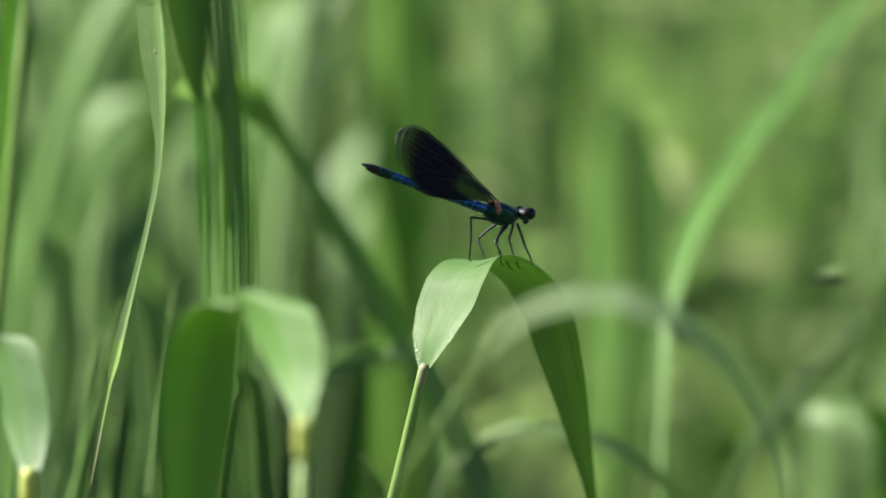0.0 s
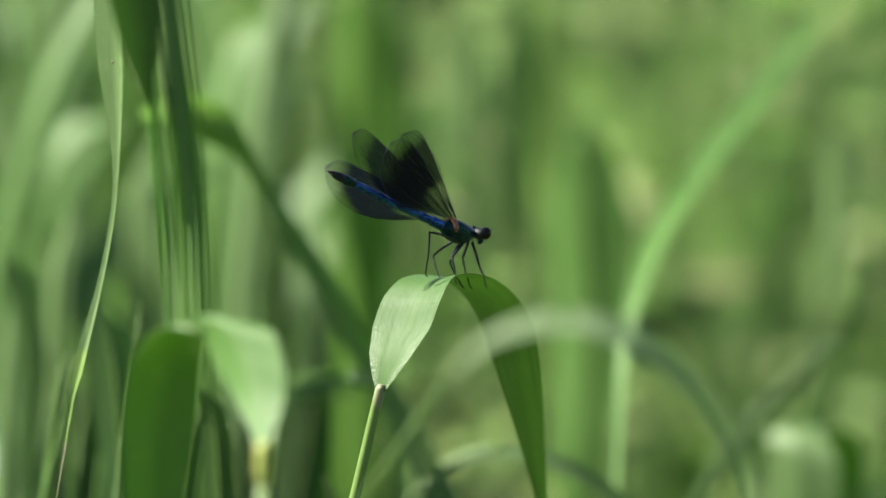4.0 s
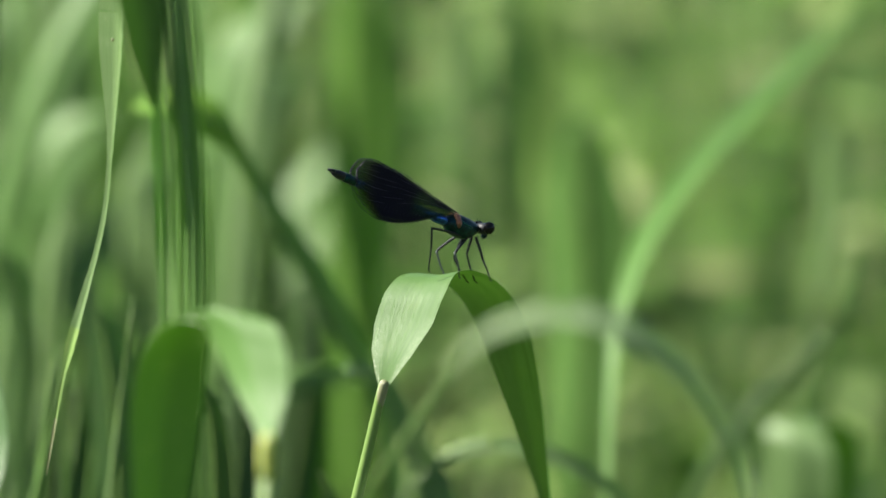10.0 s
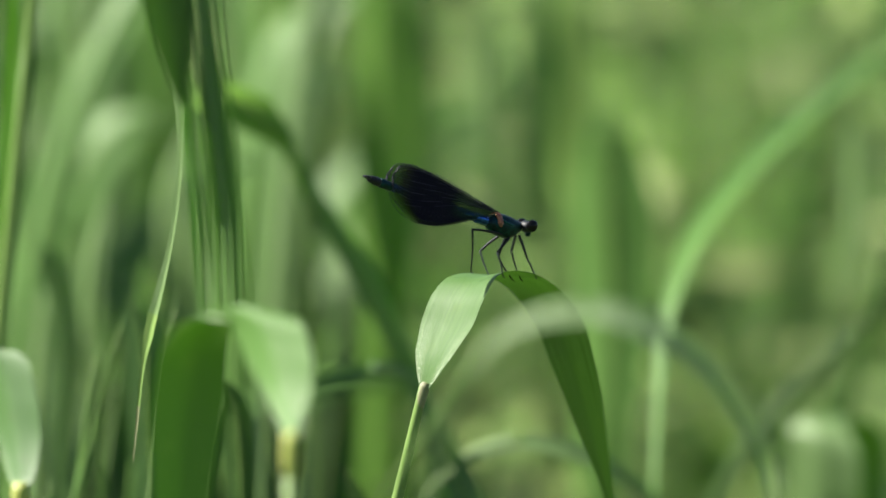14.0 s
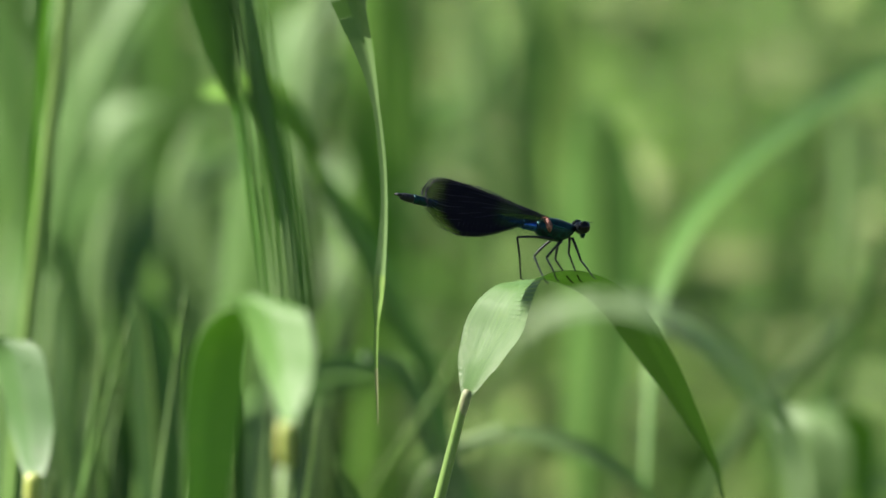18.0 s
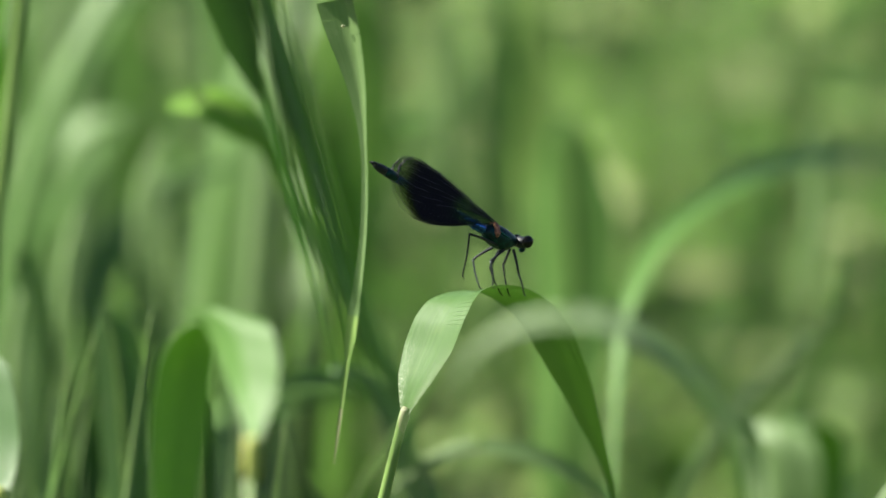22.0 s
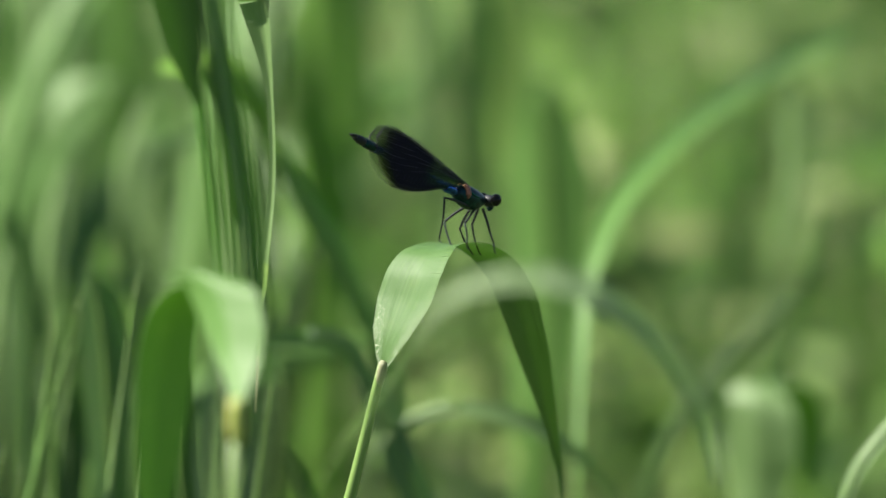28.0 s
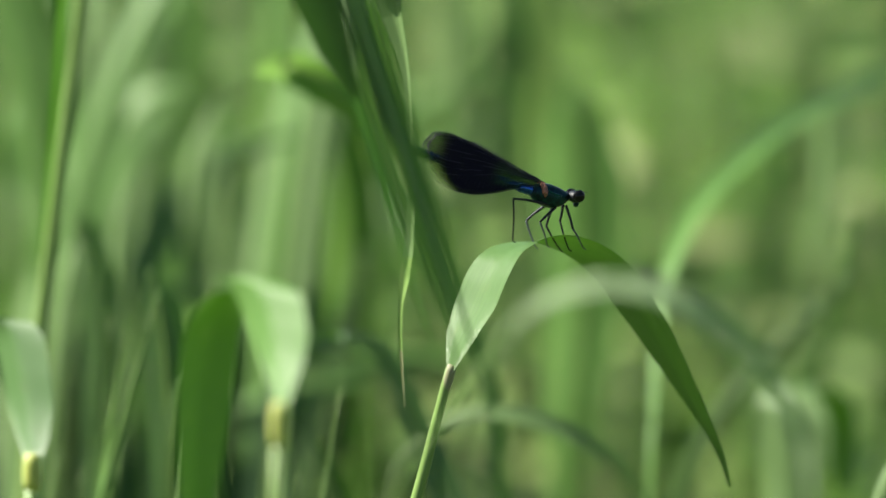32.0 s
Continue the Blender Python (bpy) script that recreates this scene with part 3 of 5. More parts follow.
# separate bright leaf standing in for the sunlit crest of the leaning blade
GREEN_PATCH = blade('bright green leaf coloured as the sunlit crest of the leaning blade', [(-0.0365, 0.24, 0), (-0.0365, 0.24, 0.6595), (-0.0381, 0.24, 0.7159), (-0.0409, 0.24, 0.7455), (-0.0452, 0.24, 0.7603), (-0.0532, 0.24, 0.7688), (-0.0633, 0.24, 0.7732), (-0.0734, 0.24, 0.7722)], [0.0003, 0.0003, 0.0003, 0.0005, 0.0022, 0.0059, 0.0059, 0.0015], VIVID, sunny=1.0)
PALE_BROAD = blade('broad pale green leaf catching the sun', [(-0.14, 0.56, 0), (-0.14, 0.56, 0.6411), (-0.1373, 0.56, 0.6782), (-0.129, 0.56, 0.7059), (-0.118, 0.56, 0.7281), (-0.1061, 0.56, 0.7437), (-0.0942, 0.56, 0.7492)], [0.0066, 0.0066, 0.0095, 0.0114, 0.0121, 0.0095, 0.0022], HAZE, sunny=0.8)
LIGHT_STRIP = blade('upright light green blade', [(-0.0177, 0.6, 0), (-0.0177, 0.6, 0.591), (-0.0158, 0.6, 0.6478), (-0.0158, 0.6, 0.7044), (-0.0148, 0.6, 0.7514), (-0.0157, 0.6, 0.7981)], [0.0075, 0.0075, 0.0082, 0.0116, 0.0116, 0.0067], BRIGHT, sunny=0.8)
DARK_STRIP = blade('dark upright blade in shade', [(-0.0027, 0.62, 0), (-0.0027, 0.62, 0.6265), (-0.0017, 0.62, 0.6933), (-0.0017, 0.62, 0.735), (-0.0026, 0.62, 0.7596), (-0.0036, 0.62, 0.7936)], [0.0008, 0.0008, 0.0011, 0.0045, 0.0057, 0.0019], DEEP)
DARK_STRIP2 = blade('dark upright blade in shade', [(0.0381, 0.62, 0), (0.0381, 0.62, 0.6647), (0.039, 0.62, 0.7028), (0.038, 0.62, 0.7331), (0.038, 0.62, 0.7634), (0.037, 0.62, 0.7898)], [0.0008, 0.0008, 0.0015, 0.0053, 0.0064, 0.0026], DEEP)
PALE_SPOT = blade('whitish leaf tip catching the sun', [(0.0207, 0.5, 0), (0.0207, 0.5, 0.6769), (0.0198, 0.5, 0.7307), (0.0193, 0.5, 0.7504), (0.0189, 0.5, 0.77), (0.0174, 0.5, 0.786)], [0.0009, 0.0009, 0.0012, 0.0032, 0.0071, 0.0025], PALE, sunny=1.0)
LOW_BRIGHT = blade('broad bright leaf low behind', [(-0.0294, 0.5, 0), (-0.0294, 0.5, 0.5867), (-0.0294, 0.5, 0.6265), (-0.0294, 0.5, 0.6553), (-0.0275, 0.5, 0.6769), (-0.0239, 0.5, 0.6913)], [0.0089, 0.0089, 0.0093, 0.0089, 0.0071, 0.0018], BRIGHT, sunny=0.7)
LOW_DARK = blade('dark curved leaf low behind the perch', [(0.0177, 0.2, 0), (0.0177, 0.2, 0.6462), (0.0116, 0.2, 0.6646), (0.0047, 0.2, 0.6815), (-0.0006, 0.2, 0.6937), (-0.0067, 0.2, 0.7013), (-0.0188, 0.2, 0.7029), (-0.031, 0.2, 0.6998)], [0.0039, 0.0039, 0.0045, 0.0036, 0.0027, 0.0024, 0.0021, 0.0006], BLUISH)
RIGHT_THIN = blade('faint upright grass blade in the meadow', [(0.1284, 0.9, 0), (0.1284, 0.9, 0.5496), (0.1292, 0.9, 0.593), (0.1365, 0.9, 0.6448), (0.147, 0.9, 0.69), (0.1596, 0.9, 0.733), (0.168, 0.9, 0.7608)], [0.0021, 0.0021, 0.0030, 0.0043, 0.0047, 0.0034, 0.0013], FRESH)
RIGHT_EDGE = blade('pale leaning leaf at the meadow edge', [(0.1214, 0.12, 0), (0.1214, 0.12, 0.6572), (0.1257, 0.12, 0.6748), (0.135, 0.12, 0.6879), (0.1451, 0.12, 0.6981)], [0.0017, 0.0017, 0.0023, 0.0023, 0.0009], PALE, sunny=0.8)


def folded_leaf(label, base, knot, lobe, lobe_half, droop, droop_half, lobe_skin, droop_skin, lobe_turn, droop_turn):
    """A stalk whose leaf folds over: a lit lobe, then a hanging blade whose skin colour carries its shade."""
    plant = thing("reed_plant", base, label, "reed", "folded reeds")
    b, k = np.array(base), np.array(knot)
    stalk, _ = spline([(0, 0, 0), tuple((k - b) * (0.5, 0.5, 0.6)), tuple(k - b)], 24)
    scale = (base[1] + 1.495) / 1.495
    part("stem", tube(stalk, np.linspace(0.0024, 0.0017, 24) * scale, 10), STALK, plant, "light green stalk")
    ring, _ = spline([tuple(k - b - (0, 0, 0.005)), tuple(k - b), tuple(k - b + np.array((0, 0, 0.004)))], 6)
    part("collar", tube(ring, np.array([0.0018, 0.0021, 0.0022, 0.0022, 0.0021, 0.0018]) * scale, 12), SHEATH, plant, "yellow collar")
    made = []
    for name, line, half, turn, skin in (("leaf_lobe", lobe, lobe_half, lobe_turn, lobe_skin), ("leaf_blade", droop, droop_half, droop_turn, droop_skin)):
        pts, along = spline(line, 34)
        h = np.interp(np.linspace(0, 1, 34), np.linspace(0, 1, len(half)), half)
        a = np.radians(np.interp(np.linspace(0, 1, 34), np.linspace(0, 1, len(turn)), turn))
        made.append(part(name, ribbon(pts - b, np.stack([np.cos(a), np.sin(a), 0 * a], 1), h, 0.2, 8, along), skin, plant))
    return plant, *made

FOLD_A, FOLD_A_LOBE, FOLD_A_BLADE = folded_leaf('reed with a pale folded leaf and a drooping blade darkened for shade', (-0.0392, -0.18, 0), (-0.0292, -0.18, 0.7254), [(-0.0292, -0.18, 0.726), (-0.0299, -0.174, 0.731), (-0.0314, -0.167, 0.7376), (-0.0337, -0.161, 0.7452), (-0.037, -0.156, 0.7512), (-0.0407, -0.152, 0.7528)], [0.0013, 0.0034, 0.0070, 0.0098, 0.0106, 0.0104], [(-0.0410, -0.150, 0.7505), (-0.0448, -0.146, 0.7512), (-0.0488, -0.142, 0.7488), (-0.0514, -0.139, 0.7425), (-0.0528, -0.138, 0.7310), (-0.0537, -0.138, 0.7174), (-0.0545, -0.138, 0.7040), (-0.0551, -0.138, 0.690)], [0.0050, 0.0070, 0.0085, 0.0089, 0.0082, 0.0067, 0.0046, 0.0012], HAZE, SHADE, [-40, -40, -40, -40, -38, -30], [25, 25, 25, 25, 25, 25, 25, 25])
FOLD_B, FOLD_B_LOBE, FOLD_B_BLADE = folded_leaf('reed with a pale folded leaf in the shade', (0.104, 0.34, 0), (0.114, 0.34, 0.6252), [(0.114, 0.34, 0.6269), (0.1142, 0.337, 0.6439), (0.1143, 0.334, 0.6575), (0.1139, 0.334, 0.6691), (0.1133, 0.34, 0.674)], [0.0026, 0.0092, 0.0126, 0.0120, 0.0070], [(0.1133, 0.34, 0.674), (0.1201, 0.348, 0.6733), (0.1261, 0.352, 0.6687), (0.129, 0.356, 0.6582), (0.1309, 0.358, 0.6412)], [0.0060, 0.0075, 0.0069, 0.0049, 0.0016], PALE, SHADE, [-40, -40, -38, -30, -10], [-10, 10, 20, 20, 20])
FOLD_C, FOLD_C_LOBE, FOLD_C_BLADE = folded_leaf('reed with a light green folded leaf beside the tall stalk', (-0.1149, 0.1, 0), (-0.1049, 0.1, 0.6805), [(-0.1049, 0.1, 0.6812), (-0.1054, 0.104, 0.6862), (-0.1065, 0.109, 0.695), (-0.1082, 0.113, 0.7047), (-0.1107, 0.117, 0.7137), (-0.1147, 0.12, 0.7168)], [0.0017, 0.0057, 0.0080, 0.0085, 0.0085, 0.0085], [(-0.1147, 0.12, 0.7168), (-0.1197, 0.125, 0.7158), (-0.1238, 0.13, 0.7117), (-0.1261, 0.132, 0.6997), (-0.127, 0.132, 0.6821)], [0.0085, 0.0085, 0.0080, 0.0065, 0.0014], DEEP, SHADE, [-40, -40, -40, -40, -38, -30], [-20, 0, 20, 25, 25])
SOFT_A = blade('short pale green leaf low among the stalks', [(-0.0459, 0.13, 0), (-0.0459, 0.13, 0.6558), (-0.048, 0.13, 0.6764), (-0.0487, 0.13, 0.6911), (-0.0501, 0.13, 0.7014), (-0.0538, 0.13, 0.7073)], [0.0029, 0.0029, 0.0035, 0.0041, 0.0035, 0.0009], FRESH, group='soft meadow blades', sunny=0.25)
SOFT_B = blade('short green leaf low among the stalks', [(-0.0571, 0.16, 0), (-0.0571, 0.16, 0.6517), (-0.0593, 0.16, 0.6667), (-0.0585, 0.16, 0.6817), (-0.0563, 0.16, 0.6936), (-0.054, 0.16, 0.6996)], [0.0030, 0.0030, 0.0035, 0.0038, 0.0030, 0.0006], FRESH, group='soft meadow blades', sunny=0.25)
SOFT_C = blade('upright pale blade in the meadow', [(-0.1002, 0.35, 0), (-0.1002, 0.35, 0.6255), (-0.1017, 0.35, 0.6589), (-0.1032, 0.35, 0.6922), (-0.1014, 0.35, 0.7221), (-0.098, 0.35, 0.737)], [0.0030, 0.0030, 0.0043, 0.0046, 0.0036, 0.0010], PALE, group='soft meadow blades', sunny=0.9)
# this and the next blade are deep green to imitate shaded gaps
SOFT_D = blade('upright green blade in the meadow', [(-0.1072, 0.3, 0), (-0.1072, 0.3, 0.6324), (-0.1086, 0.3, 0.6714), (-0.1076, 0.3, 0.6973), (-0.11, 0.3, 0.7183), (-0.1147, 0.3, 0.7296)], [0.0026, 0.0026, 0.0035, 0.0048, 0.0042, 0.0010], DEEP, group='soft meadow blades', sunny=0.25)
SOFT_E = blade('upright green blade in the meadow', [(-0.091, 0.4, 0), (-0.091, 0.4, 0.6186), (-0.0934, 0.4, 0.6529), (-0.095, 0.4, 0.6803), (-0.0932, 0.4, 0.7007), (-0.0906, 0.4, 0.711)], [0.0037, 0.0037, 0.0054, 0.0061, 0.0047, 0.0010], DEEP, group='soft meadow blades', sunny=0.25)
SOFT_F = blade('upright pale blade in the meadow', [(-0.0792, 0.45, 0), (-0.0792, 0.45, 0.6645), (-0.0809, 0.45, 0.689), (-0.0843, 0.45, 0.7118), (-0.0825, 0.45, 0.7345), (-0.0772, 0.45, 0.7519)], [0.0024, 0.0024, 0.0042, 0.0059, 0.0049, 0.0010], PALE, group='soft meadow blades', sunny=0.9)
SOFT_G = blade('upright green blade in the meadow', [(-0.0402, 0.5, 0), (-0.0402, 0.5, 0.6229), (-0.0419, 0.5, 0.6697), (-0.0427, 0.5, 0.7092), (-0.04, 0.5, 0.7397), (-0.0346, 0.5, 0.7629)], [0.0025, 0.0025, 0.0039, 0.0053, 0.0046, 0.0011], FRESH, group='soft meadow blades', sunny=0.25)
SOFT_H = blade('broad sunlit herb leaf far behind', [(0.0544, 0.55, 0), (0.0544, 0.55, 0.5979), (0.0553, 0.55, 0.6349), (0.0597, 0.55, 0.6792), (0.0587, 0.55, 0.7215), (0.0559, 0.55, 0.749)], [0.0055, 0.0055, 0.0091, 0.0146, 0.0164, 0.0055], HAZE, group='soft meadow blades', sunny=0.9)
SOFT_I = blade('slanting green blade in the meadow', [(0.079, 0.35, 0), (0.079, 0.35, 0.6087), (0.0839, 0.35, 0.6422), (0.0904, 0.35, 0.6589), (0.102, 0.35, 0.6755), (0.1184, 0.35, 0.6922), (0.1349, 0.35, 0.7088)], [0.0023, 0.0023, 0.0030, 0.0030, 0.0026, 0.0020, 0.0007], FRESH, group='soft meadow blades', sunny=0.25)
SOFT_J = blade('dark slanting blade in the meadow', [(0.1085, 0.4, 0), (0.1085, 0.4, 0.6014), (0.1151, 0.4, 0.6358), (0.1218, 0.4, 0.6615), (0.1318, 0.4, 0.6939), (0.1384, 0.4, 0.7178)], [0.0027, 0.0027, 0.0034, 0.0034, 0.0027, 0.0008], SHADE, group='soft meadow blades', sunny=0.25)
SOFT_K = blade('pale leaf tip in the meadow', [(0.1283, 0.5, 0), (0.1283, 0.5, 0.6409), (0.1315, 0.5, 0.6949), (0.1358, 0.5, 0.7253), (0.1366, 0.5, 0.7414), (0.1357, 0.5, 0.7522)], [0.0011, 0.0011, 0.0014, 0.0053, 0.0071, 0.0018], PALE, group='soft meadow blades', sunny=0.9)
SOFT_L = blade('young leaf low behind the perch', [(-0.0124, 0.15, 0), (-0.0124, 0.15, 0.6381), (-0.0139, 0.15, 0.6605), (-0.0183, 0.15, 0.6739), (-0.0213, 0.15, 0.6829)], [0.0015, 0.0015, 0.0023, 0.0023, 0.0006], FRESH, group='soft meadow blades', sunny=0.25)
SOFT_M = blade('broad sunlit blade in the meadow', [(0.0465, 0.7, 0), (0.0465, 0.7, 0.5971), (0.0484, 0.7, 0.6566), (0.0493, 0.7, 0.7059), (0.0482, 0.7, 0.7452), (0.0462, 0.7, 0.7864)], [0.0008, 0.0008, 0.0014, 0.0042, 0.0112, 0.0090], STALK, group='soft meadow blades', sunny=0.9)
SOFT_N = blade('broad greyish leaf tip in the sun', [(0.0242, 0.75, 0), (0.0242, 0.75, 0.706), (0.0232, 0.75, 0.7261), (0.0218, 0.75, 0.7422), (0.0212, 0.75, 0.7582), (0.0192, 0.75, 0.7703)], [0.0012, 0.0012, 0.0028, 0.008, 0.0088, 0.0024], PALE, group='soft meadow blades', sunny=0.9)
SOFT_O = blade('broad sunlit blade in the meadow', [(-0.0613, 0.75, 0), (-0.0613, 0.75, 0.5906), (-0.0591, 0.75, 0.6717), (-0.057, 0.75, 0.7221), (-0.0559, 0.75, 0.7522), (-0.0569, 0.75, 0.7843)], [0.0016, 0.0016, 0.0028, 0.0072, 0.0088, 0.0048], BRIGHT, group='soft meadow blades', sunny=0.9)
# dark blade added to imitate the shaded gap low between stalks
SOFT_P = blade('dark green blade for a shaded gap low among the stalks', [(-0.0753, 0.2, 0), (-0.0753, 0.2, 0.6462), (-0.076, 0.2, 0.6692), (-0.0774, 0.2, 0.6922), (-0.0796, 0.2, 0.7105), (-0.0826, 0.2, 0.7227)], [0.0045, 0.0045, 0.0060, 0.0067, 0.0054, 0.0012], DEEP, group='soft meadow blades', sunny=0.25)
SOFT_Q = blade('upright pale blade in the meadow', [(-0.1165, 0.62, 0), (-0.1165, 0.62, 0.6456), (-0.1181, 0.62, 0.7028), (-0.1198, 0.62, 0.7407), (-0.1188, 0.62, 0.7634), (-0.1196, 0.62, 0.7898)], [0.0019, 0.0019, 0.0038, 0.0068, 0.0083, 0.0045], PALE, group='soft meadow blades', sunny=0.9)
SOFT_R = blade('pale upright blade beside the tall stalk', [(-0.1182, 0.34, 0), (-0.1182, 0.34, 0.6468), (-0.1175, 0.34, 0.6733), (-0.1155, 0.34, 0.6932), (-0.1133, 0.34, 0.7097), (-0.1103, 0.34, 0.7196)], [0.0023, 0.0023, 0.0033, 0.0043, 0.0039, 0.001], PALE, group='soft meadow blades', sunny=0.9)
SOFT_S = blade('pale upright blade beside the tall stalk', [(-0.1072, 0.4, 0), (-0.1072, 0.4, 0.6392), (-0.1075, 0.4, 0.67), (-0.1068, 0.4, 0.6939), (-0.1046, 0.4, 0.7144), (-0.1004, 0.4, 0.728)], [0.0027, 0.0027, 0.0037, 0.0041, 0.0034, 0.0008], PALE, group='soft meadow blades', sunny=0.9)
SOFT_T = blade('light green blade among the stalks', [(-0.0925, 0.36, 0), (-0.0925, 0.36, 0.6443), (-0.093, 0.36, 0.6644), (-0.0946, 0.36, 0.6811), (-0.097, 0.36, 0.6962), (-0.0983, 0.36, 0.7045)], [0.0023, 0.0023, 0.003, 0.0033, 0.0026, 0.0007], HAZE, group='soft meadow blades', sunny=0.9)
SOFT_U = blade('light green blade hanging behind the tuft', [(-0.0778, 0.46, 0), (-0.0778, 0.46, 0.6634), (-0.0783, 0.46, 0.688), (-0.0774, 0.46, 0.7074), (-0.0765, 0.46, 0.7214), (-0.0753, 0.46, 0.7337)], [0.0021, 0.0021, 0.0028, 0.0042, 0.0042, 0.0014], PALE, group='soft meadow blades', sunny=0.9)
ARC_BLADE, ARC_BLADE_LENGTHS = bending_blade('broad arching green grass blade out of focus', [(0.0594, 0.24, 0), (0.0594, 0.24, 0.6564), (0.0604, 0.25, 0.6771), (0.0634, 0.27, 0.7067), (0.0709, 0.3, 0.7279), (0.0868, 0.35, 0.7469), (0.1049, 0.41, 0.7631), (0.1221, 0.47, 0.7769), (0.1402, 0.53, 0.7936)], [0.0011, 0.0011, 0.0016, 0.003, 0.0051, 0.0054, 0.0052, 0.0048, 0.0017], HAZE, (-0.46, 0.735, 0.17), 3, 40)
FORE_LEAF = blade('short fresh leaf close to the lens, blurred', [(-0.017, -0.18, 0), (-0.017, -0.18, 0.6986), (-0.0099, -0.18, 0.7153), (-0.0028, -0.18, 0.726), (0.0037, -0.18, 0.7355), (0.009, -0.18, 0.745), (0.0113, -0.18, 0.7497)], [0.0003, 0.0003, 0.0004, 0.0006, 0.0007, 0.0005, 0.0002], BRIGHT, sunny=0.6)



def soft_stand():
    """Loose upright and leaning blades in front of the meadow, each a thing of its own."""
    rng = np.random.default_rng(77)
    made = []
    kinds = ((DEEP, 0.0, "dark green"), (HAZE, 0.9, "fresh green"), (PALE, 0.9, "pale sunlit"), (BRIGHT, 0.8, "bright green"), (HAZE, 0.7, "fresh green"), (PALE, 0.7, "pale sunlit"), (HAZE, 0.8, "fresh green"))
    for i in range(34):
        skin, sunny, tone = kinds[i % len(kinds)]
        y = rng.uniform(0.42, 1.0)
        f = (y + 1.495) / 1.495
        x, reach, rise = rng.uniform(-0.13, -0.035) * f, rng.normal(0.01, 0.055), rng.uniform(0.10, 0.30)
        if i % 3 == 0:
            line = [(x, y, 0)] + [(x + reach * s, y + 0.03 * s, 0.55 + 1.2 * rise * s) for s in (0.0, 0.3, 0.55, 0.78, 1.0)]
        else:
            line = [(x, y, 0)] + [(x + 1.3 * reach * s ** 1.8, y + 0.05 * s, 0.58 + rise * (1.9 * s - s * s)) for s in (0.0, 0.3, 0.55, 0.78, 1.0)]
        w = rng.uniform(0.0024, 0.0070) * f
        made.append((blade(tone + " grass blade swaying out of focus", line, [w * 0.6, w * 0.7, w, w, w * 0.7, w * 0.08], skin, group="soft meadow blades", sunny=sunny, twist=rng.uniform(-0.8, 0.8)), rng.uniform(0.6, 1.3)))
    # short blades low in the stand: broad dark ones as shaded gaps, thin sharper ones
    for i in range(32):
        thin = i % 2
        skin, sunny, tone = ((DIM, 0.0, "shade-dark green"), (PALE, 0.8, "thin pale"), (DIM, 0.1, "shade-dark green"), (HAZE, 0.8, "thin green"))[i % 4]
        y = rng.uniform(0.07, 0.22) if thin else rng.uniform(0.30, 0.62)
        f = (y + 1.495) / 1.495
        x, top = rng.uniform(-0.118, -0.035) * f, rng.uniform(0.675, 0.735) - 0.05 * (y - 0.1)
        lean = rng.normal(0.004, 0.010)
        line = [(x, y, 0)] + [(x + lean * (s + 0.5 * s * s), y + 0.01 * s, 0.52 + (top - 0.52) * s) for s in (0.0, 0.35, 0.6, 0.8, 1.0)]
        w = (rng.uniform(0.0010, 0.0020) if thin else rng.uniform(0.0055, 0.0105)) * f
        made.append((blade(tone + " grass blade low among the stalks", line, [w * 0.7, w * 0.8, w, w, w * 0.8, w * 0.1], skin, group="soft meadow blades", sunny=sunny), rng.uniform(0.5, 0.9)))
    return made


STAND = soft_stand()

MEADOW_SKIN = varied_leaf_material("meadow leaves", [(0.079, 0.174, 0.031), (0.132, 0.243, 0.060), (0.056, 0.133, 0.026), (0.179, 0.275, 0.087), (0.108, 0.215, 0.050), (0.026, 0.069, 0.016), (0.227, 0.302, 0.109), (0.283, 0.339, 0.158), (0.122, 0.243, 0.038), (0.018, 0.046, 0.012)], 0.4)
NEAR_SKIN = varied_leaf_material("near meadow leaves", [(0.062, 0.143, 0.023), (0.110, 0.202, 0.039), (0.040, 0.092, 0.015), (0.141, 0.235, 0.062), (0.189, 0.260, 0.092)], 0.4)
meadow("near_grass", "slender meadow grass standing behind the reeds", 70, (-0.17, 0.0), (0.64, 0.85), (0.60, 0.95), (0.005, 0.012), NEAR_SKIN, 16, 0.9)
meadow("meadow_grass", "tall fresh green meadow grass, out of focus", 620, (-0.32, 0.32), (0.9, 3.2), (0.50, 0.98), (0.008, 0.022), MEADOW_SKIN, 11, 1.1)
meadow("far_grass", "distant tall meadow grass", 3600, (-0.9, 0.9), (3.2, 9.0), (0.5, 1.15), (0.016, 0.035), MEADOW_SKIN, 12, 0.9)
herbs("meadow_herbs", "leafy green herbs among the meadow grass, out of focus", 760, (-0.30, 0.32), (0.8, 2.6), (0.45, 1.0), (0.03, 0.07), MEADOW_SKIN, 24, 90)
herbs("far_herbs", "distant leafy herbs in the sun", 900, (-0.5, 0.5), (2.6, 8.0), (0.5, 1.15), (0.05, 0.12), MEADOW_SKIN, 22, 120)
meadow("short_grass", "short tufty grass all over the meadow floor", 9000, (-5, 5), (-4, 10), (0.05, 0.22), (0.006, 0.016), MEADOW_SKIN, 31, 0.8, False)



# ---- the insect ----
U = 0.0641e-3


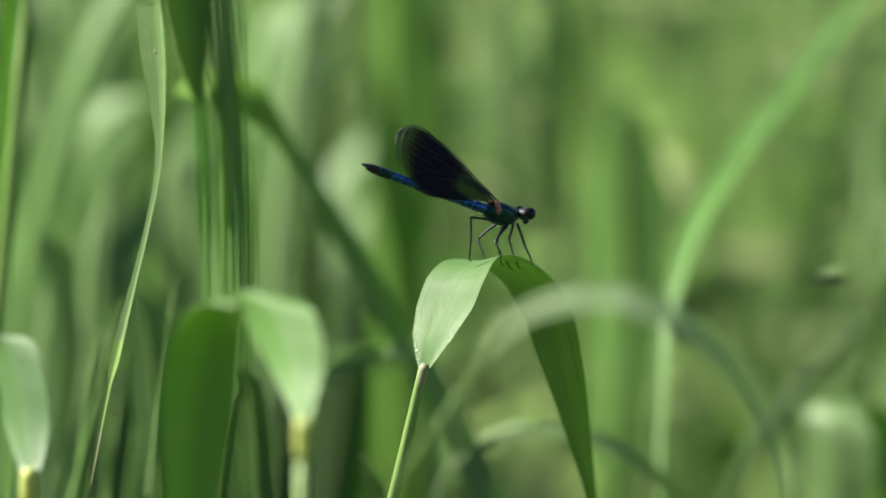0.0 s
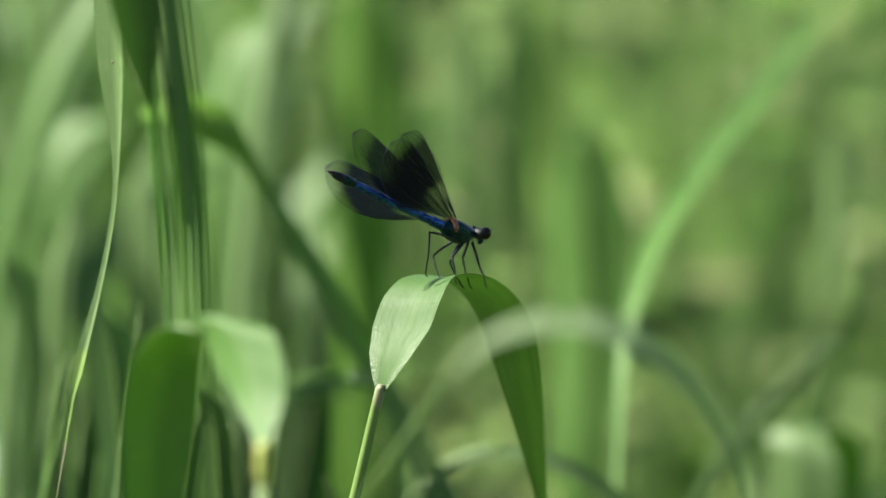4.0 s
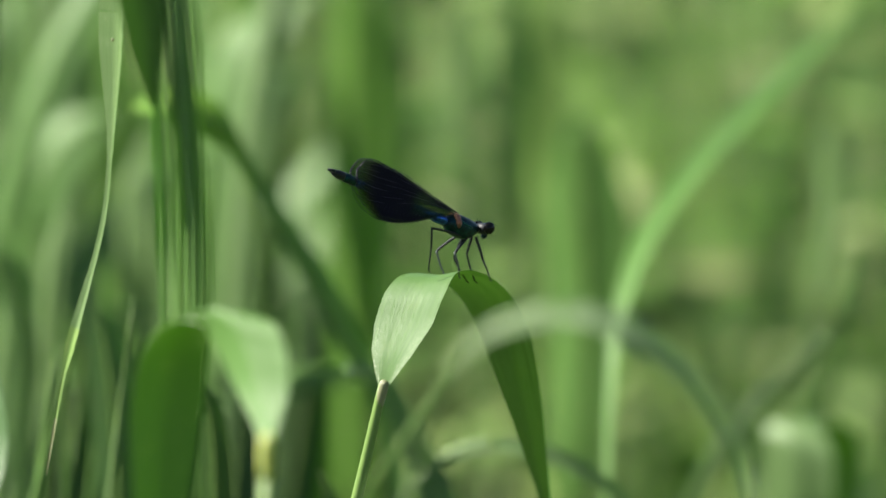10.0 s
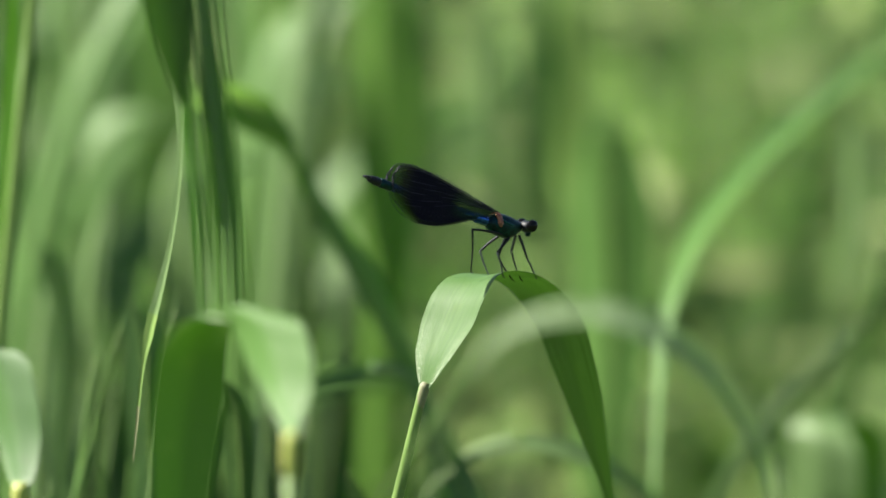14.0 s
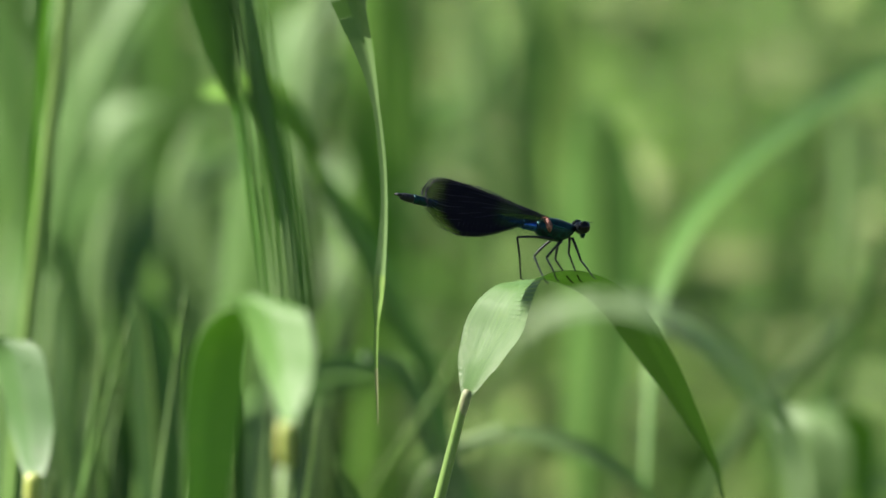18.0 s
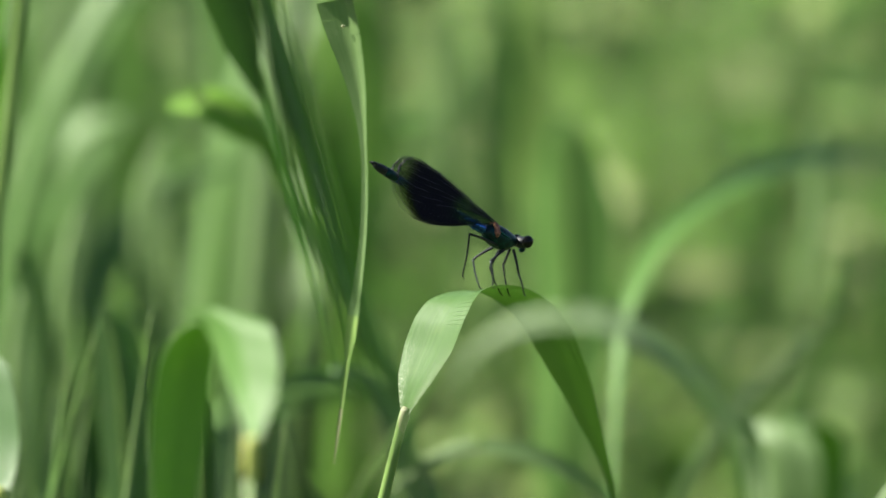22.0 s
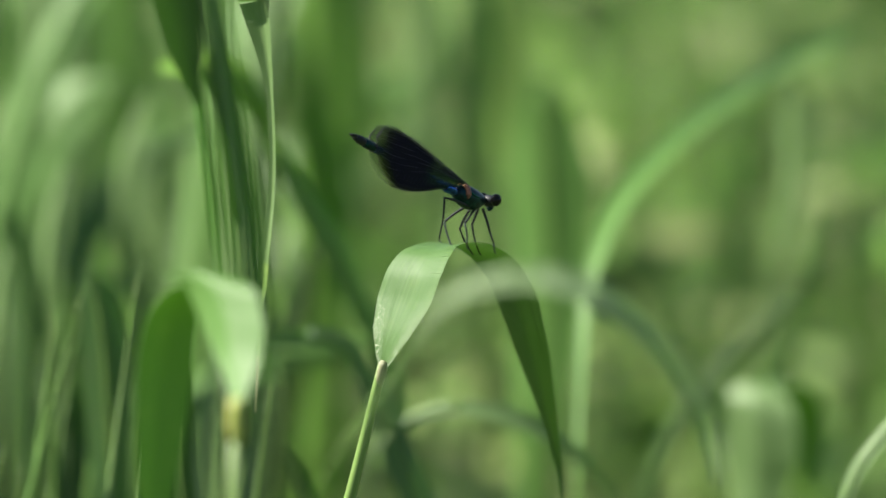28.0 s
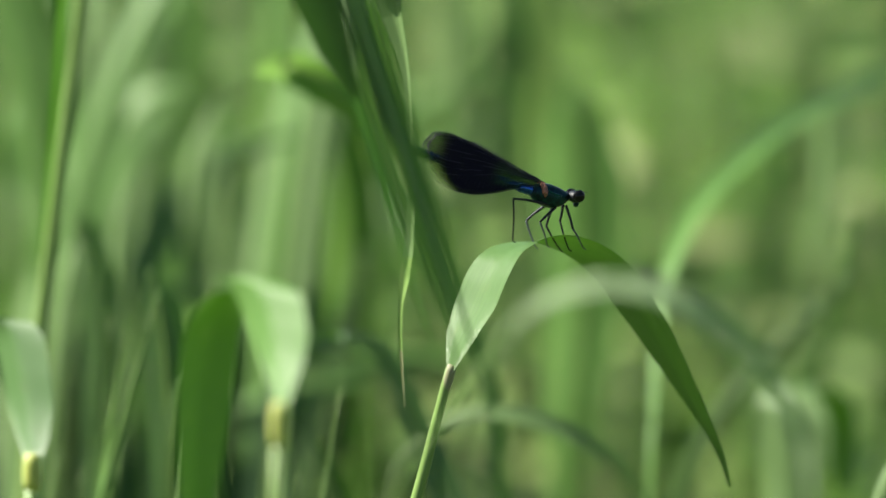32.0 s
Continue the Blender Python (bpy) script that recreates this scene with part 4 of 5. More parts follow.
def ellipsoid_rings(stations, sides=14):
    """A body of revolution along x: stations of (x, z, half height, half width)."""
    bm = bmesh.new()
    rings = []
    for x, z, a, b in stations:
        rings.append([bm.verts.new((x, b * math.cos(2 * math.pi * k / sides), z + a * math.sin(2 * math.pi * k / sides))) for k in range(sides)])
    for r, s in zip(rings, rings[1:]):
        for k in range(sides):
            bm.faces.new((r[k], r[(k + 1) % sides], s[(k + 1) % sides], s[k]))
    bm.faces.new(rings[0])
    bm.faces.new(rings[-1][::-1])
    for f in bm.faces:
        f.smooth = True
    bmesh.ops.recalc_face_normals(bm, faces=bm.faces)
    return bm


def ball(centre, radii, detail=3):
    bm = bmesh.new()
    bmesh.ops.create_icosphere(bm, subdivisions=detail, radius=1.0)
    for v in bm.verts:
        v.co = Vector((centre[0] + v.co.x * radii[0], centre[1] + v.co.y * radii[1], centre[2] + v.co.z * radii[2]))
    for f in bm.faces:
        f.smooth = True
    return bm


def wing_outline(s, hind):
    """Upper and lower edge of a wing at the share s of its length, in shares of the length."""
    top = np.interp(s, [0, 0.1, 0.3, 0.6, 0.85, 0.94, 0.985, 1.0], [0.012, 0.032, 0.062, 0.112, 0.134, 0.118, 0.070, 0.02])
    low = np.interp(s, [0, 0.08, 0.2, 0.35, 0.5, 0.65, 0.8, 0.9, 0.97, 1.0], [-0.012, -0.03, -0.085, -0.155, -0.208, -0.226, -0.198, -0.145, -0.06, 0.0])
    return top, low * (1.13 if hind else 1.0)


def wing_meshes(length, hind):
    bm = bmesh.new()
    uvs = bm.loops.layers.uv.new("UVMap")
    rows, place = [], {}
    n, m = 34, 8
    for i in range(n):
        s = i / (n - 1)
        top, low = wing_outline(s, hind)
        row = []
        for j in range(m + 1):
            w = j / m
            v = bm.verts.new((-s * length, 0.00018 * math.cos(j * math.pi) * (1 - s * s), (low + (top - low) * w) * length))
            place[v] = (w, s)
            row.append(v)
        rows.append(row)
    for i in range(n - 1):
        for j in range(m):
            f = bm.faces.new((rows[i][j], rows[i][j + 1], rows[i + 1][j + 1], rows[i + 1][j]))
            f.smooth = True
            for loop in f.loops:
                loop[uvs].uv = place[loop.vert]
    veins = bmesh.new()

    def vein(line, r):
        t = tube(line, [r] * len(line), 4)
        me = bpy.data.meshes.new("vein")
        t.to_mesh(me)
        t.free()
        veins.from_mesh(me)
        bpy.data.meshes.remove(me)

    share = np.linspace(0.0, 1.0, 26)
    for w, r in ((0.0, 0.00004), (0.13, 0.00004), (0.26, 0.00005), (0.4, 0.00006), (0.52, 0.00005), (0.63, 0.00006), (0.74, 0.00005), (0.86, 0.00006), (1.0, 0.00007)):
        pts = []
        for s in share:
            top, low = wing_outline(s, hind)
            fan = w if w in (0.0, 1.0) else w + (0.86 - w) * (1 - s) ** 1.1 + 0.22 * math.sin(math.pi * s) * w - 0.16 * s ** 3 * (1 - w)
            pts.append((-s * length, 0.0, (low + (top - low) * fan) * length))
        vein(pts, r)
    for s in np.linspace(0.05, 0.97, 26):
        top, low = wing_outline(s, hind)
        vein([(-(s + 0.008 * math.sin(k * 2.1)) * length, 0, (low + (top - low) * k / 5) * length) for k in range(6)], 0.000014)
    return bm, veins


def damselfly():
    d = thing("damselfly", (0, 0, 0.8), "dark metallic blue damselfly with banded wings, perched on a leaf", "damselfly")
    X = U * 1.05
    part("thorax", ellipsoid_rings([(-52 * X, 2 * U, 16 * U, 14 * U), (-40 * X, 2 * U, 28 * U, 22 * U), (-15 * X, 2 * U, 40 * U, 29 * U), (15 * X, 2 * U, 44 * U, 31 * U),
                                    (45 * X, 2 * U, 42 * U, 30 * U), (72 * X, 6 * U, 33 * U, 25 * U), (92 * X, 14 * U, 20 * U, 16 * U), (102 * X, 20 * U, 10 * U, 9 * U)], 20), TEAL, d, "glossy teal thorax")
    for sign in (-1, 1):
        patch, _ = spline([(-24 * X, sign * 7 * U, 41 * U), (-15 * X, sign * 22 * U, 28 * U), (-8 * X, sign * 28 * U, 10 * U), (-3 * X, sign * 28 * U, -6 * U)], 9)
        part("shoulder_patch", tube(patch, [4 * U, 9 * U, 11 * U, 12 * U, 10 * U, 12 * U, 12 * U, 9 * U, 4 * U], 10), COPPER, d, "copper brown patch at the wing roots")
        stripe, _ = spline([(-5 * X, sign * 28 * U, 22 * U), (25 * X, sign * 31 * U, 14 * U), (60 * X, sign * 26 * U, 14 * U)], 8)
        part("side_stripe", tube(stripe, [1 * U, 3 * U, 4 * U, 4 * U, 4 * U, 4 * U, 3 * U, 1 * U], 8), SHEEN, d, "blue-green side stripe")
    head = part("head", ellipsoid_rings([(98 * X, 26 * U, 8 * U, 10 * U), (106 * X, 27 * U, 18 * U, 28 * U), (118 * X, 27 * U, 23 * U, 36 * U), (130 * X, 23 * U, 20 * U, 30 * U), (140 * X, 15 * U, 11 * U, 14 * U)], 16), DARK, d, "black head")
    for sign in (-1, 1):
        part("eye", ball((122 * X, sign * 35 * U, 32 * U), (22 * X, 19 * U, 24 * U), 3), EYE_SKIN, head, "shiny dark compound eye")
        feeler, _ = spline([(134 * X, sign * 10 * U, 40 * U), (146 * X, sign * 14 * U, 52 * U), (160 * X, sign * 22 * U, 56 * U)], 6)
        part("antenna", tube(feeler, np.linspace(2.0, 0.6, 6) * U, 5), DARK, head)
    part("face", ball((134 * X, 0, 4 * U), (10 * X, 16 * U, 14 * U), 2), TEAL, head, "metallic face")
    # the abdomen: ten rings, the tail end a little swollen
    cuts = np.linspace(-48, -580, 11)
    for i in range(10):
        a, b = cuts[i] * X, cuts[i + 1] * X
        za, zb = [np.interp(c, [-580, -300, -48], [25, 10, 2]) * U for c in (cuts[i], cuts[i + 1])]
        r = np.interp(i, [0, 1, 2, 7, 8, 9], [20, 17.5, 16, 16.5, 18.5, 17]) * U
        ring = [(a, za, r * 0.86, r * 0.86), (a + (b - a) * 0.08, za + (zb - za) * 0.08, r, r * 0.95), (a + (b - a) * 0.5, (za + zb) / 2, r * 0.96, r * 0.92),
                (a + (b - a) * 0.92, za + (zb - za) * 0.92, r * (0.66 if i == 9 else 1), r * (0.66 if i == 9 else 0.95)), (b, zb, r * (0.3 if i == 9 else 0.84), r * (0.3 if i == 9 else 0.84))]
        part("abdomen_segment", ellipsoid_rings(ring, 14), BLUE if i < 8 else TEAL if i < 9 else DARK, d)
    for sign in (-1, 1):
        hook, _ = spline([(-574 * X, sign * 7 * U, 28 * U), (-586 * X, sign * 10 * U, 29 * U), (-598 * X, sign * 4 * U, 27 * U)], 6)
        part("tail_clasper", tube(hook, [7 * U, 7 * U, 6 * U, 5 * U, 4 * U, 2 * U], 6), DARK, d)
    # legs: hip, knee, foot of each pair
    for sign, hip, knee, foot, spread in ((-1, (30, -30), (-130, -48), (-78, -196), 34), (1, (30, -30), (-15, -108), (36, -192), 34), (-1, (54, -34), (-8, -104), (56, -178), 40),
                                          (1, (54, -34), (70, -106), (134, -176), 40), (-1, (92, -14), (128, -92), (196, -146), 30), (1, (92, -14), (112, -74), (164, -166), 30)):
        line = [(hip[0] * X, sign * 12 * U, hip[1] * U), ((hip[0] * 0.4 + knee[0] * 0.6) * X, sign * spread * U, (hip[1] * 0.4 + knee[1] * 0.6 + 4) * U),
                (knee[0] * X, sign * (spread + 14) * U, knee[1] * U)]
        leg = part("leg", tube(spline(line, 9)[0], np.linspace(6.0, 4.4, 9) * U, 7), DARK, d, "thin black leg")
        shin = [line[-1], ((knee[0] * 0.5 + foot[0] * 0.5) * X, sign * (spread + 8) * U, (knee[1] + foot[1]) / 2 * U), (foot[0] * X, sign * spread * 0.7 * U, foot[1] * U),
                ((foot[0] + 12) * X, sign * spread * 0.7 * U, (foot[1] - 5) * U)]
        part("shin", tube(spline(shin, 12)[0], np.linspace(4.4, 2.4, 12) * U, 6), GREYISH if (sign > 0) == (spread == 34) else DARK, leg)
        spines = bmesh.new()
        line12 = spline(shin, 12)[0]
        for k in range(2, 10):
            p = line12[k]
            v = [spines.verts.new((p[0] + dx * U, p[1] + dy * U, p[2] + dz * U)) for dx, dy, dz in ((-1, 0, 1), (1, 0, 1), (0, 1, -1), (9, sign * 6, -8))]
            for tri in ((0, 1, 3), (1, 2, 3), (2, 0, 3)):
                spines.faces.new([v[i] for i in tri])
        part("bristle_row", spines, DARK, leg)
    wings = []
    for hind in (False, True):
        for sign in (-1, 1):
            membrane, veins = wing_meshes((482 if not hind else 468) * X, hind)
            wing = part("hind_wing" if hind else "fore_wing", membrane, WING, d, "dark blue banded wing with a clear tip")
            part("venation", veins, VEIN, wing, "dark wing veins")
            base = Vector(((-12 if not hind else -26) * X, sign * (15 + 3 * hind) * U, (38 if not hind else 33) * U))
            wing.location = base
            wings.append((wing, base, sign, hind))
    return d, wings


DAMSEL, WINGS = damselfly()


def small_fly():
    fly = thing("fly", (0, 0, 0.8), "small grey fly passing by with blurred wings", "fly")
    part("body", ellipsoid_rings([(-0.0042, 0, 0.0002, 0.0002), (-0.003, 0, 0.0011, 0.0010), (-0.0008, 0, 0.0013, 0.0012), (0.0008, 0, 0.0012, 0.0012), (0.0022, 0.0001, 0.0006, 0.0007)], 10), DARK, fly, "dark grey body")
    part("head", ball((0.0028, 0, 0.0001), (0.0007, 0.0010, 0.0009), 2), EYE_SKIN, fly, "dark head")
    for sign in (-1, 1):
        pts, half = strand([(0.0008, sign * 0.0008, 0.0010), (-0.0005, sign * 0.0030, 0.0020), (-0.0018, sign * 0.0062, 0.0026)], [0.0006, 0.0016, 0.0006], 6)
        part("wing", ribbon(pts, np.tile((1.0, 0.2 * sign, 0.0), (len(pts), 1)), half, 0.1, 4), PALE, fly, "pale wing")
    return fly


FLY = small_fly()


# ---- movement ----
def smooth_rows(rows, t):
    """Values between timed rows, with no overshoot."""
    times = [r[0] for r in rows]
    out = []
    for k in range(1, len(rows[0])):
        v = [r[k] for r in rows]
        i = min(max(int(np.searchsorted(times, t, side="right")) - 1, 0), len(times) - 2)
        s = min(max((t - times[i]) / (times[i + 1] - times[i]), 0.0), 1.0)

        def slope(j):
            if j == 0 or j == len(times) - 1:
                return 0.0
            a = (v[j] - v[j - 1]) / (times[j] - times[j - 1])
            b = (v[j + 1] - v[j]) / (times[j + 1] - times[j])
            return 0.0 if a * b <= 0 else 2 * a * b / (a + b)
        w = times[i + 1] - times[i]
        out.append((2 * s ** 3 - 3 * s * s + 1) * v[i] + (s ** 3 - 2 * s * s + s) * w * slope(i)
                   + (3 * s * s - 2 * s ** 3) * v[i + 1] + (s ** 3 - s * s) * w * slope(i + 1))
    return out


def sway(ob, rows):
    """Key a plant that leans about its root: seconds, lean to the side, lean away, turn, in degrees."""
    base = ob.location.copy()
    walk(ob, [(r[0], Matrix.Translation(base) @ pose(0, 0, 0, r[2], r[1], r[3])) for r in rows])


def turn_part(ob, pivot, rows):
    """Key a part that turns about an upright line through the pivot, in its plant's space: seconds, degrees, shift aside."""
    p = Matrix.Translation(pivot)
    walk(ob, [(t, p @ pose(x, 0, 0, 0, 0, a) @ p.inverted()) for t, a, x in rows])


def curl(plant, pieces, rows):
    """Key a bending blade: seconds, lean about the root, further bend at the tip, in degrees."""
    sway(plant, [(r[0], r[1], 0, 0) for r in rows])
    tracks = [[] for _ in pieces]
    for t, _, tip in rows:
        place, before = None, None
        for k, (piece, joint, share) in enumerate(pieces):
            turn = Matrix.Rotation(radians(tip * max(share, 0.0) ** 0.8), 4, "Y")
            place = joint if before is None else place + before[0] @ (joint - before[1])
            tracks[k].append((t, Matrix.Translation(place) @ turn))
            before = (turn, joint)
    for (piece, _, _), track in zip(pieces, tracks):
        walk(piece, track)


TICKS = [0.25 * i for i in range(129)]


def motions():
    # the perch reed: seconds, shift aside and up, turn of the leaf's root, middle and tip, how far it opens there, its nod, its roll there
    rows = []
    def gust(*row):
        rows.append(row)

    gust(0, 0.0000, 0.0003, 0.4, -0.1, 0.3, -0.8, -0.5, -1.1, 1.0, 0.0, 0.0, 0.0)
    gust(1, -0.0013, 0.0001, -0.1, 1.7, -3.0, -1.0, -0.0, -2.8, 2.7, 0.0, 0.0, 0.0)
    gust(2, -0.0003, 0.0005, 1.2, 7.4, -5.1, -0.7, 1.1, -6.0, 3.0, 0.0, 0.0, 0.0)
    gust(3, -0.0010, 0.0000, -0.2, 0.5, -0.8, -1.1, 0.1, -0.3, 0.7, 0.0, 0.0, 0.0)
    gust(3.5, -0.0014, -0.0004, -0.9, -2.0, 3.2, 1.2, -0.8, -2.8, -1.5, 0.0, 0.0, 0.0)
    gust(4, -0.0015, 0.0010, 0.5, -4.5, 6.3, -0.5, -2.2, -0.5, 3.5, 0.0, 0.0, 0.0)
    gust(4.5, -0.0015, 0.0007, -0.3, -3.5, 4.2, -1.9, -3.5, 2.0, 6.4, 0.0, 0.0, 0.0)
    gust(6.5, -0.0019, 0.0015, 0.5, -0.3, 0.2, -1.0, -1.2, -1.6, 4.1, 0.0, 0.0, 0.0)
    gust(7, -0.0025, 0.0015, 1.0, 0.6, -0.7, -0.8, -0.9, -2.7, 3.3, 0.0, 0.0, 0.0)
    gust(8, -0.0003, 0.0008, -0.2, 0.7, -2.5, -0.7, -0.4, -3.3, 3.5, 0.0, 0.0, 0.0)
    gust(9, 0.0001, 0.0008, -0.7, 5.2, -6.2, -1.0, 1.7, -4.7, 2.7, 0.0, 0.0, 0.0)
    gust(10, 0.0002, 0.0004, 1.7, 2.3, 0.7, -0.9, -0.6, -1.7, 2.3, 0.0, 0.0, 0.0)
    gust(11, 0.0006, 0.0003, -1.5, -2.1, -0.5, -1.3, -1.0, 0.2, 2.8, 0.0, 0.0, 0.0)
    gust(12, 0.0031, -0.0008, -0.3, 0.1, -3.2, -0.7, -0.5, -3.7, 3.5, 0.0, 0.0, 0.0)
    gust(13, 0.0046, -0.0025, 0.2, -0.4, -7.6, -2.6, -2.2, -5.3, 6.3, -4.3, -3.0, -7.0)
    gust(14, 0.0037, -0.0006, -2.8, -4.4, -4.3, -1.3, -1.9, -2.0, 3.7, -2.1, -1.5, -3.5)
    gust(15, 0.0052, -0.0013, -3.9, -5.7, -1.5, -0.5, -2.4, -1.6, 4.9, -1.7, -1.2, -2.8)
    gust(15.5, 0.0064, -0.0008, -1.0, -6.1, -4.2, 0.9, -2.2, -7.3, 0.6, -1.1, -2.3, -3.7)
    gust(17.5, 0.0106, -0.0023, -3.1, -6.6, -18.5, -2.1, -5.6, -15.0, 8.3, 5.7, -10.2, -8.2)
    gust(18, 0.0160, -0.0040, -7.0, -10.4, -18.4, -1.6, -6.7, -14.5, 6.3, 6.3, -11.4, -9.2)
    gust(19, 0.0179, -0.0065, -2.2, -7.4, -20.4, -0.3, -9.5, -20.3, 6.3, -4.2, -11.1, -21.4)
    gust(20, 0.0186, -0.0066, -7.2, -9.4, -21.2, -1.9, -8.4, -19.0, 10.0, -3.2, -16.8, -7.6)
    gust(21, 0.0155, -0.0058, -0.5, -10.1, -19.1, -2.3, -7.5, -14.5, 6.5, -3.8, -5.8, -19.9)
    gust(22, 0.0085, -0.0053, -6.6, -3.1, -6.8, -3.1, -5.3, -10.8, 8.3, -3.4, -9.8, -2.8)
    gust(22.5, 0.0096, -0.0048, -3.1, -6.1, -15.7, -3.9, -4.7, -9.3, 6.4, -1.3, -9.7, -8.5)
    gust(23, 0.0120, -0.0033, -7.3, -17.5, -31.0, -0.9, -15.6, -13.3, 7.0, 0.8, -9.5, -14.1)
    gust(23.5, 0.0175, -0.0048, -4.4, -12.3, -41.3, 1.5, -17.8, -26.5, 9.7, -2.6, -8.2, -21.3)
    gust(24, 0.0216, -0.0061, -1.5, -16.9, -31.7, 0.6, -16.4, -21.2, 4.6, -6.1, -6.9, -28.6)
    gust(24.5, 0.0204, -0.0054, -3.4, -14.0, -33.5, -0.3, -13.8, -17.7, 4.2, -3.8, -7.0, -24.2)
    gust(25, 0.0180, -0.0043, -5.2, -11.9, -34.4, -2.0, -14.0, -11.9, 4.2, -1.5, -7.0, -19.9)
    gust(25.5, 0.0150, -0.0032, -5.8, -11.3, -29.5, 0.7, -11.9, -10.9, 6.1, -1.7, -6.8, -13.7)
    gust(27.5, 0.0130, -0.0051, -1.5, -2.9, -8.0, -3.6, -4.1, -4.5, 10.2, -2.3, -5.8, 11.2)
    gust(28, 0.0087, -0.0033, -2.2, -2.1, -2.6, -3.2, -3.0, -1.4, 9.0, -2.3, -5.8, 11.2)
    gust(29, 0.0096, -0.0016, -1.4, -9.6, -25.9, -3.3, -9.8, -5.0, 5.6, -2.0, -3.6, -20.0)
    gust(30, 0.0159, -0.0042, -6.3, -8.8, -32.7, -2.0, -11.5, -9.2, 6.3, 5.2, -9.5, -20.8)
    gust(31, 0.0182, -0.0048, -3.6, -10.4, -24.9, -3.4, -10.4, -10.6, 5.4, -3.1, -8.8, -11.8)
    gust(32, 0.0170, -0.0028, -7.3, -9.3, -36.9, -2.9, -16.3, -8.2, 7.7, -9.4, -6.7, -26.0)
    walk(PERCH, [(r[0], pose(PERCH_BASE.x, 0, r[2], 0, math.degrees(math.atan2(r[1], PERCH_NODE.z)), 0)) for r in rows])
    tracks = [[] for _ in PERCH_PIECES]
    for t in TICKS:
        dx, dz, root, middle, tip, rise, arch, fall, nod, roll_root, roll_middle, roll_tip = smooth_rows(rows, t)
        place, before = None, None
        for k, (piece, far, joint, side, along) in enumerate(PERCH_PIECES):
            turn = Matrix.Rotation(radians(nod), 4, "X") @ Matrix.Rotation(radians(np.interp(far, PERCH_BEND, [root, root, middle, tip, tip])), 4, "Z")
            turn = turn @ Matrix.Rotation(radians(np.interp(far, PERCH_BEND, [rise, rise, arch, fall, fall])), 4, Vector(side))
            turn = turn @ Matrix.Rotation(radians(np.interp(far, PERCH_BEND, [roll_root, roll_root, roll_middle, roll_tip, roll_tip])), 4, Vector(along))
            joint = Vector(joint)
            place = joint if before is None else place + before[0] @ (joint - before[1])
            tracks[k].append((t, Matrix.Translation(place) @ turn))
            before = (turn, joint)
    for (piece, *_), track in zip(PERCH_PIECES, tracks):
        walk(piece, track)

    # the tall reed with the hanging leaf: its stem leans, the leaf swings
    lean, swing = [], []
    def gust(t, tilt, *joints):
        lean.append((t, tilt))
        swing.append((t, *joints))

    gust(0, 0.00, -0.0674, 0.8092, -0.0659, 0.7762, -0.0689, 0.7564, -0.0775, 0.7219, -0.0827, 0.6952)
    gust(1, 0.02, -0.0713, 0.8104, -0.0731, 0.7761, -0.0759, 0.7549, -0.0847, 0.7244, -0.0903, 0.6975)
    gust(2, -0.03, -0.0687, 0.8117, -0.0684, 0.7774, -0.0712, 0.7549, -0.0782, 0.7231, -0.0827, 0.6970)
    gust(3, -0.34, -0.0713, 0.8094, -0.0704, 0.7737, -0.0725, 0.7526, -0.0796, 0.7240, -0.0833, 0.6981)
    gust(4, -0.35, -0.0685, 0.8148, -0.0674, 0.7765, -0.0704, 0.7527, -0.0775, 0.7242, -0.0819, 0.6982)
    gust(7, -0.39, -0.0705, 0.8111, -0.0750, 0.7742, -0.0794, 0.7490, -0.0885, 0.7251, -0.0928, 0.7119)
    gust(8, -0.36, -0.0703, 0.8108, -0.0748, 0.7726, -0.0794, 0.7474, -0.0880, 0.7235, -0.0926, 0.7076)
    gust(9, -0.15, -0.0679, 0.8095, -0.0713, 0.7779, -0.0750, 0.7540, -0.0820, 0.7255, -0.0881, 0.6985)
    gust(10, 0.16, -0.0666, 0.8132, -0.0679, 0.7776, -0.0704, 0.7578, -0.0786, 0.7279, -0.0833, 0.7020)
    gust(11, 0.28, -0.0660, 0.8121, -0.0672, 0.7805, -0.0705, 0.7554, -0.0782, 0.7288, -0.0832, 0.7009)
    gust(12, 0.30, -0.0647, 0.8120, -0.0654, 0.7764, -0.0687, 0.7552, -0.0763, 0.7280, -0.0811, 0.7018)
    gust(13, 0.30, -0.0600, 0.8132, -0.0584, 0.7815, -0.0599, 0.7604, -0.0667, 0.7272, -0.0703, 0.7015)
    gust(14, 0.36, -0.0586, 0.8125, -0.0575, 0.7809, -0.0597, 0.7571, -0.0661, 0.7299, -0.0691, 0.7042)
    gust(15, 0.51, -0.0559, 0.8117, -0.0547, 0.7814, -0.0568, 0.7589, -0.0633, 0.7291, -0.0662, 0.7031)
    gust(17.5, 0.83, -0.0229, 0.8100, -0.0161, 0.7889, -0.0115, 0.7625, -0.0115, 0.7426, -0.0094, 0.7240)
    gust(18, 1.17, -0.0158, 0.8103, -0.0105, 0.7905, -0.0078, 0.7641, -0.0098, 0.7322, -0.0094, 0.7107)
    gust(19, 1.57, -0.0070, 0.8119, -0.0015, 0.7974, 0.0041, 0.7696, 0.0049, 0.7445, 0.0063, 0.7248)
    gust(20, 1.57, -0.0128, 0.8137, -0.0065, 0.7939, -0.0025, 0.7649, -0.0038, 0.7264, -0.0027, 0.7071)
    gust(21, 1.31, -0.0212, 0.8136, -0.0169, 0.7885, -0.0161, 0.7621, -0.0192, 0.7343, -0.0199, 0.7106)
    gust(22, 0.88, -0.0117, 0.8134, -0.0065, 0.7897, -0.0056, 0.7606, -0.0096, 0.7288, -0.0128, 0.7046)
